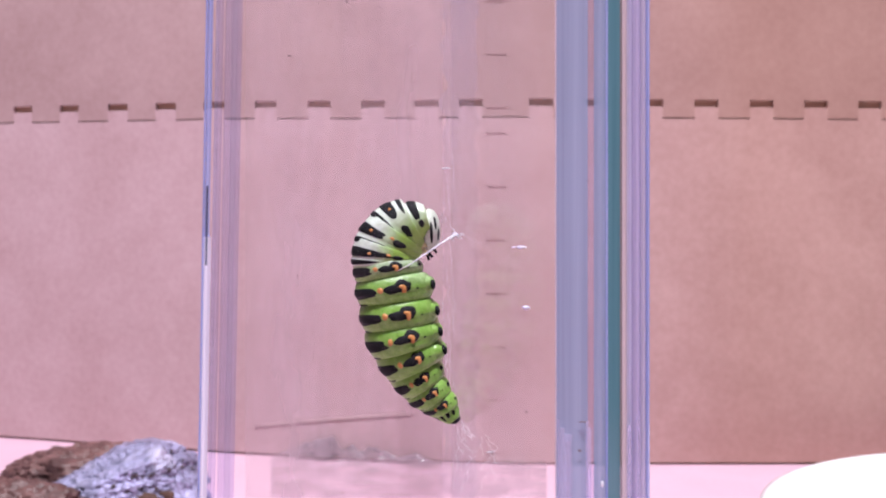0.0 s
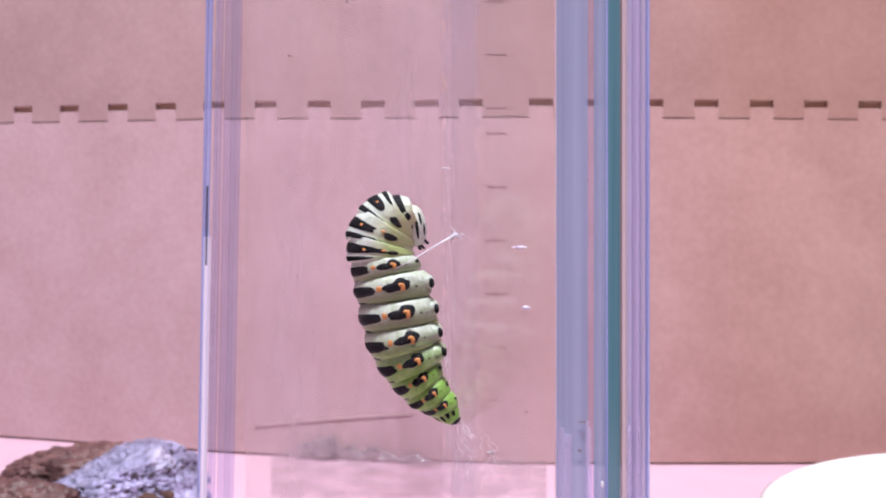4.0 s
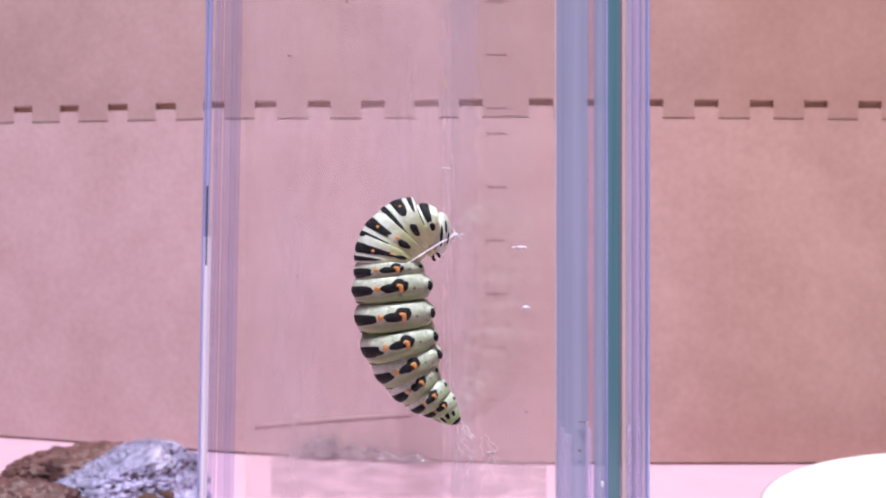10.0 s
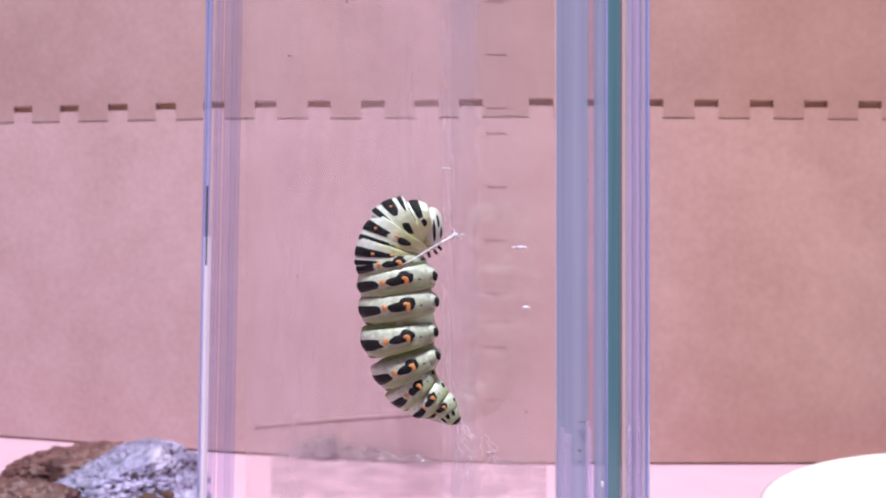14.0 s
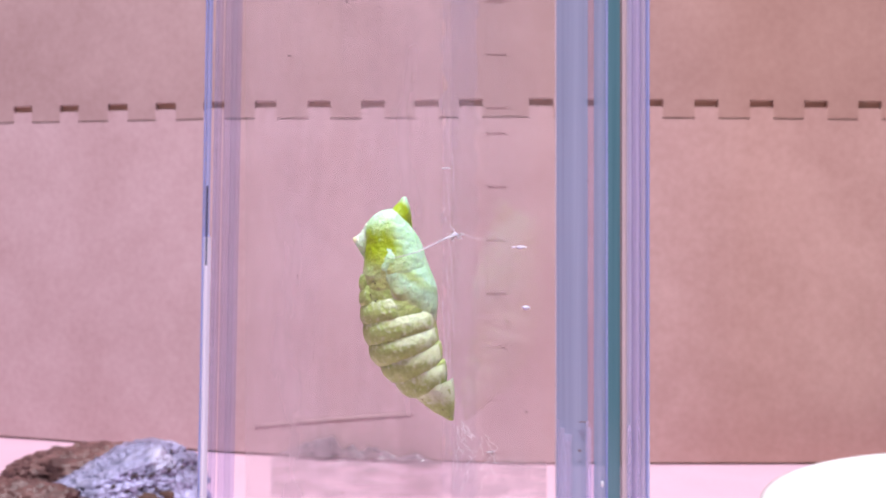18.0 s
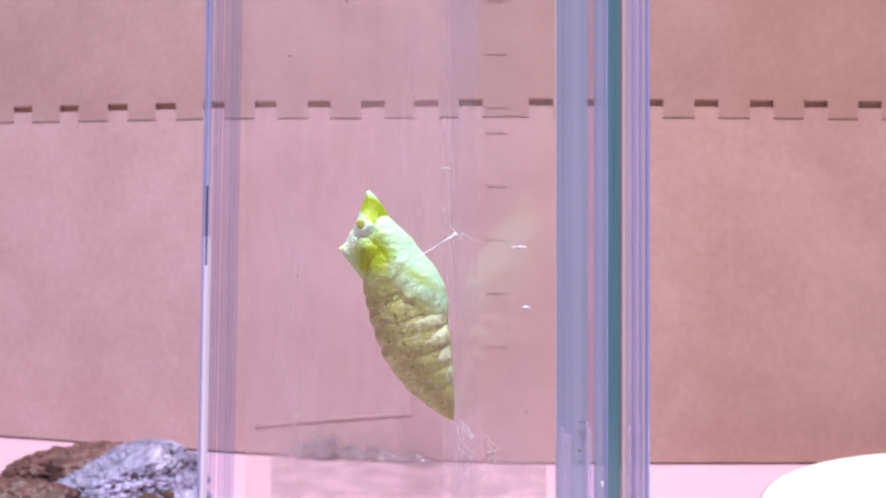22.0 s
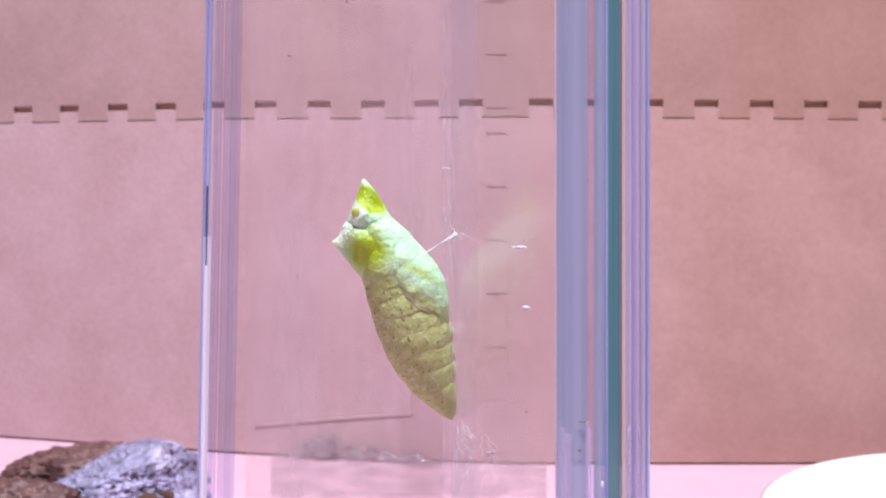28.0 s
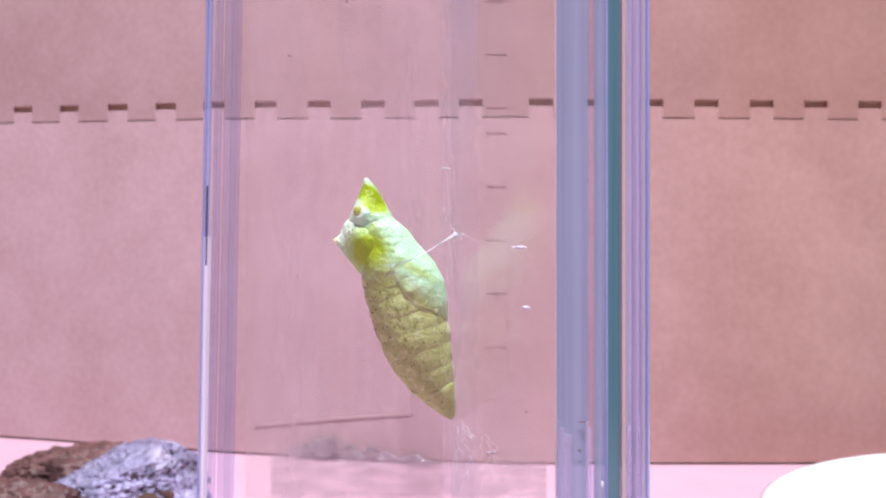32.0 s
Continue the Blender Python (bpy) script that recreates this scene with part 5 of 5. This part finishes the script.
    creep("A8", [(0, 0, 0, 0), (1, 0, -2, 0), (2, 0, 0, 0), (3, 0, 0, 0), (3.5, 0, 0, 0), (5.5, -1, 0, 3), (6, -1, 0, 3), (7, -1, 0, 3), (8, -2, 2, 0), (9, -1, 2, -4), (10, -1, 2, -4), (11, 0, 3, -7), (12, 0, 3, -7), (13, -1, 3, -4), (14, -1, 4, -4), (14.5, 0, 4, -8)])
    creep("A9", [(0, 0, 0, 0), (9, 0, 2, -2), (12, 0, 2, -4), (14.5, 0, 2, -4)])
    walk(gut, [(t, on_body(h, v, 0)) for t, h, v in ((0, 690, 432), (1, 693, 462), (2, 697, 505), (3, 700, 545), (6, 715, 625), (8, 735, 660), (9, 748, 682), (11, 772, 722), (14.5, 786, 738), (16.6, 786, 738), (16.64, 780, 800), (16.7, 780, 1300), (16.76, 780, 441 + EYE / U - 120), (32, 780, 441 + EYE / U - 120))])
    for k, (fold, h, v, turn, c) in enumerate(FOLDED):
        rows = [(t, on_body(g5[1] + 715 + (k % 5 - 2) * 8, 662 + g5[2] - 14 + (k % 3) * 6, -25, (k % 4 - 1.5) * 8)) for t, g5 in ((t, (t, dx, dy)) for t, dx, dy in ((0, 0, 0), (6, 0, 2), (9, -3, 8), (11, -10, 14), (14.9, -9, 12)))]
        rows.append((15.9, on_body(736, 672, -30, c * 0.5)))
        drop(rows, h, v, turn, c, k % 8)
        walk(fold, rows)
    tip = ((116, 10, 36), (49, 22, 26), (61, 33, 28), (74, 34, 26), (55, 23, 23), (40, 15, 16), (31, 22, 10), (9, 20, 0), (5, 17, -2), (-5, 22, -5), (0, 8, -1), (8, 11, 2), (0, 5, 0), (0, 0, 0), (2, 0, 0), (2, 0, 1), (14, 0, 4), (26, 3, 8), (5, -2, 2))
    horn = ((77, -48), (18, -12), (26, -13), (37, -5), (22, -9), (14, -6), (18, 3), (12, 12), (11, 12), (6, 24), (3, 5), (6, 5), (0, 5), (0, 0), (0, 2), (0, -2), (8, -5), (12, -6), (2, -3))
    core = ((20, -6), (-4, -2), (0, 2), (2, 2), (-1, -1), (2, 0), (1, 6), (1, 8), (0, 10), (10, 14), (-1, 5), (-2, 6), (1, 0), (0, 0), (2, -1), (2, -2), (2, 4), (3, 7), (-2, -2))
    flap = (0, -28, -22, -17, -13, -9, -6, -1, 0, 10, -1, -3, 1, 0, 0, 0, -2, -3, -3)
    bow = (-6, -18, -16, -12, -2, 0, 0, 0, -1, 3, -1, -4, 0, 0, 0, 0, -8, -13, -2)
    lean = (20, 12, 13, 12, 11, 8, 6, 2, 1, -2, 0, 1, 0, 0, 0, 0, 2, 3, 0)

    def reach(s, b, row):
        """Shift of a pivot at (s, b) beyond the tip, from the turn about it."""
        q0, q1 = radians(PUPA_TURN), radians(PUPA_TURN + row[2])
        return (row[0] + s * (math.sin(q1) - math.sin(q0)) - b * (math.cos(q1) - math.cos(q0)),
                row[1] - s * (math.cos(q1) - math.cos(q0)) - b * (math.sin(q1) - math.sin(q0)))

    grow("head", ("A3", 2, 0, -10), [(t, *reach(405 - 452, 4, r), r[2], 0) for t, r in zip(PUPA_T, tip)])
    grow("horn", ("A3", -24, -10, -8), [(t, *reach(0, 70 - 90, (*r, q * 0.7)), q * 0.7, 0) for t, r, q in zip(PUPA_T, horn, lean)])
    grow("thorax", ("A2", 0, 0, -9), [(t, r[0] * 0.7 + h[0] * 0.3, r[1] * 0.7 + h[1] * 0.3, q, -w * 0.6) for t, r, h, q, w in zip(PUPA_T, core, horn, lean, ROLL)])
    grow("wing", ("A3", 2, 2, -12), [(t, r, c[1], q * 0.6, w * 0.3) for t, r, c, q, w in zip(PUPA_T, flap, core, lean, ROLL)])
    homes = (("A2", -2, 0), ("A3", -1, -3), ("A3", 0, 2), ("A4", 0, -4), ("A4", 2, 0), ("A5", 2, 0), ("A6", 0, 2), ("A7", -3, 4))
    for i, (ring, oh, ov) in enumerate(homes):
        f = (0.95, 0.85, 0.75, 0.6, 0.45, 0.3, 0.15, 0.0)[i]
        sag = (0, -4, -8, -11, -11, -8, -4, 0)[i]
        grow("ring%d" % i, (ring, oh, ov, BODY[ring]["turn"]),
             [(t, r[0] * f + sag * q / 12 + z * (1 - abs(f - 0.45)) * (i < 7), r[1] * f + (abs(sag) * 0.3 * q / 12), q * f * 0.5, w * (0.4 + 0.6 * f) if i < 7 else 0) for t, r, q, w, z in zip(PUPA_T, core, lean, ROLL, bow)])

    walk(girdle, [(t, Matrix.Translation(anchor) @ pose(0, 0, 0, 0, q, 9 * min(max(t - 15, 0), 1) + 6 * min(max(t - 16.6, 0) / 0.4, 1))) for t, q in ((0, -8), (3.2, -8), (3.5, -5), (5.5, -8), (12, -5), (14.5, -5), (15, -6), (16, -10), (16.5, -10), (16.6, -12), (16.7, 7), (17, 10), (17.5, 8), (18, 5), (19, 1), (20, 0), (32, 0))])
    for fold in FOLDS:
        walk(fold, [(t, pose(4 * q * U, 24 * q * U, -1 * q * U)) for t, q in ((0, 1), (15, 1), (16.5, 0), (19, 0.08), (20, 0.12), (21, 0.14), (22, 0.18), (23, 0.28), (24, 1), (29, 1), (30.4, 0.9), (31, 0.34), (31.5, 0.26), (32, 0.6))])
    walk(sap, [(t, on_body(PUPA_H + h, PUPA_V + v, 0, origin=(PUPA_H, PUPA_V))) for t, h, v in ((0, -2, 80), (17, -2, 80), (18, -2, 60), (19, -24, -40), (20.5, -72, -200), (24, -88, -260), (32, -88, -260))])


motions()
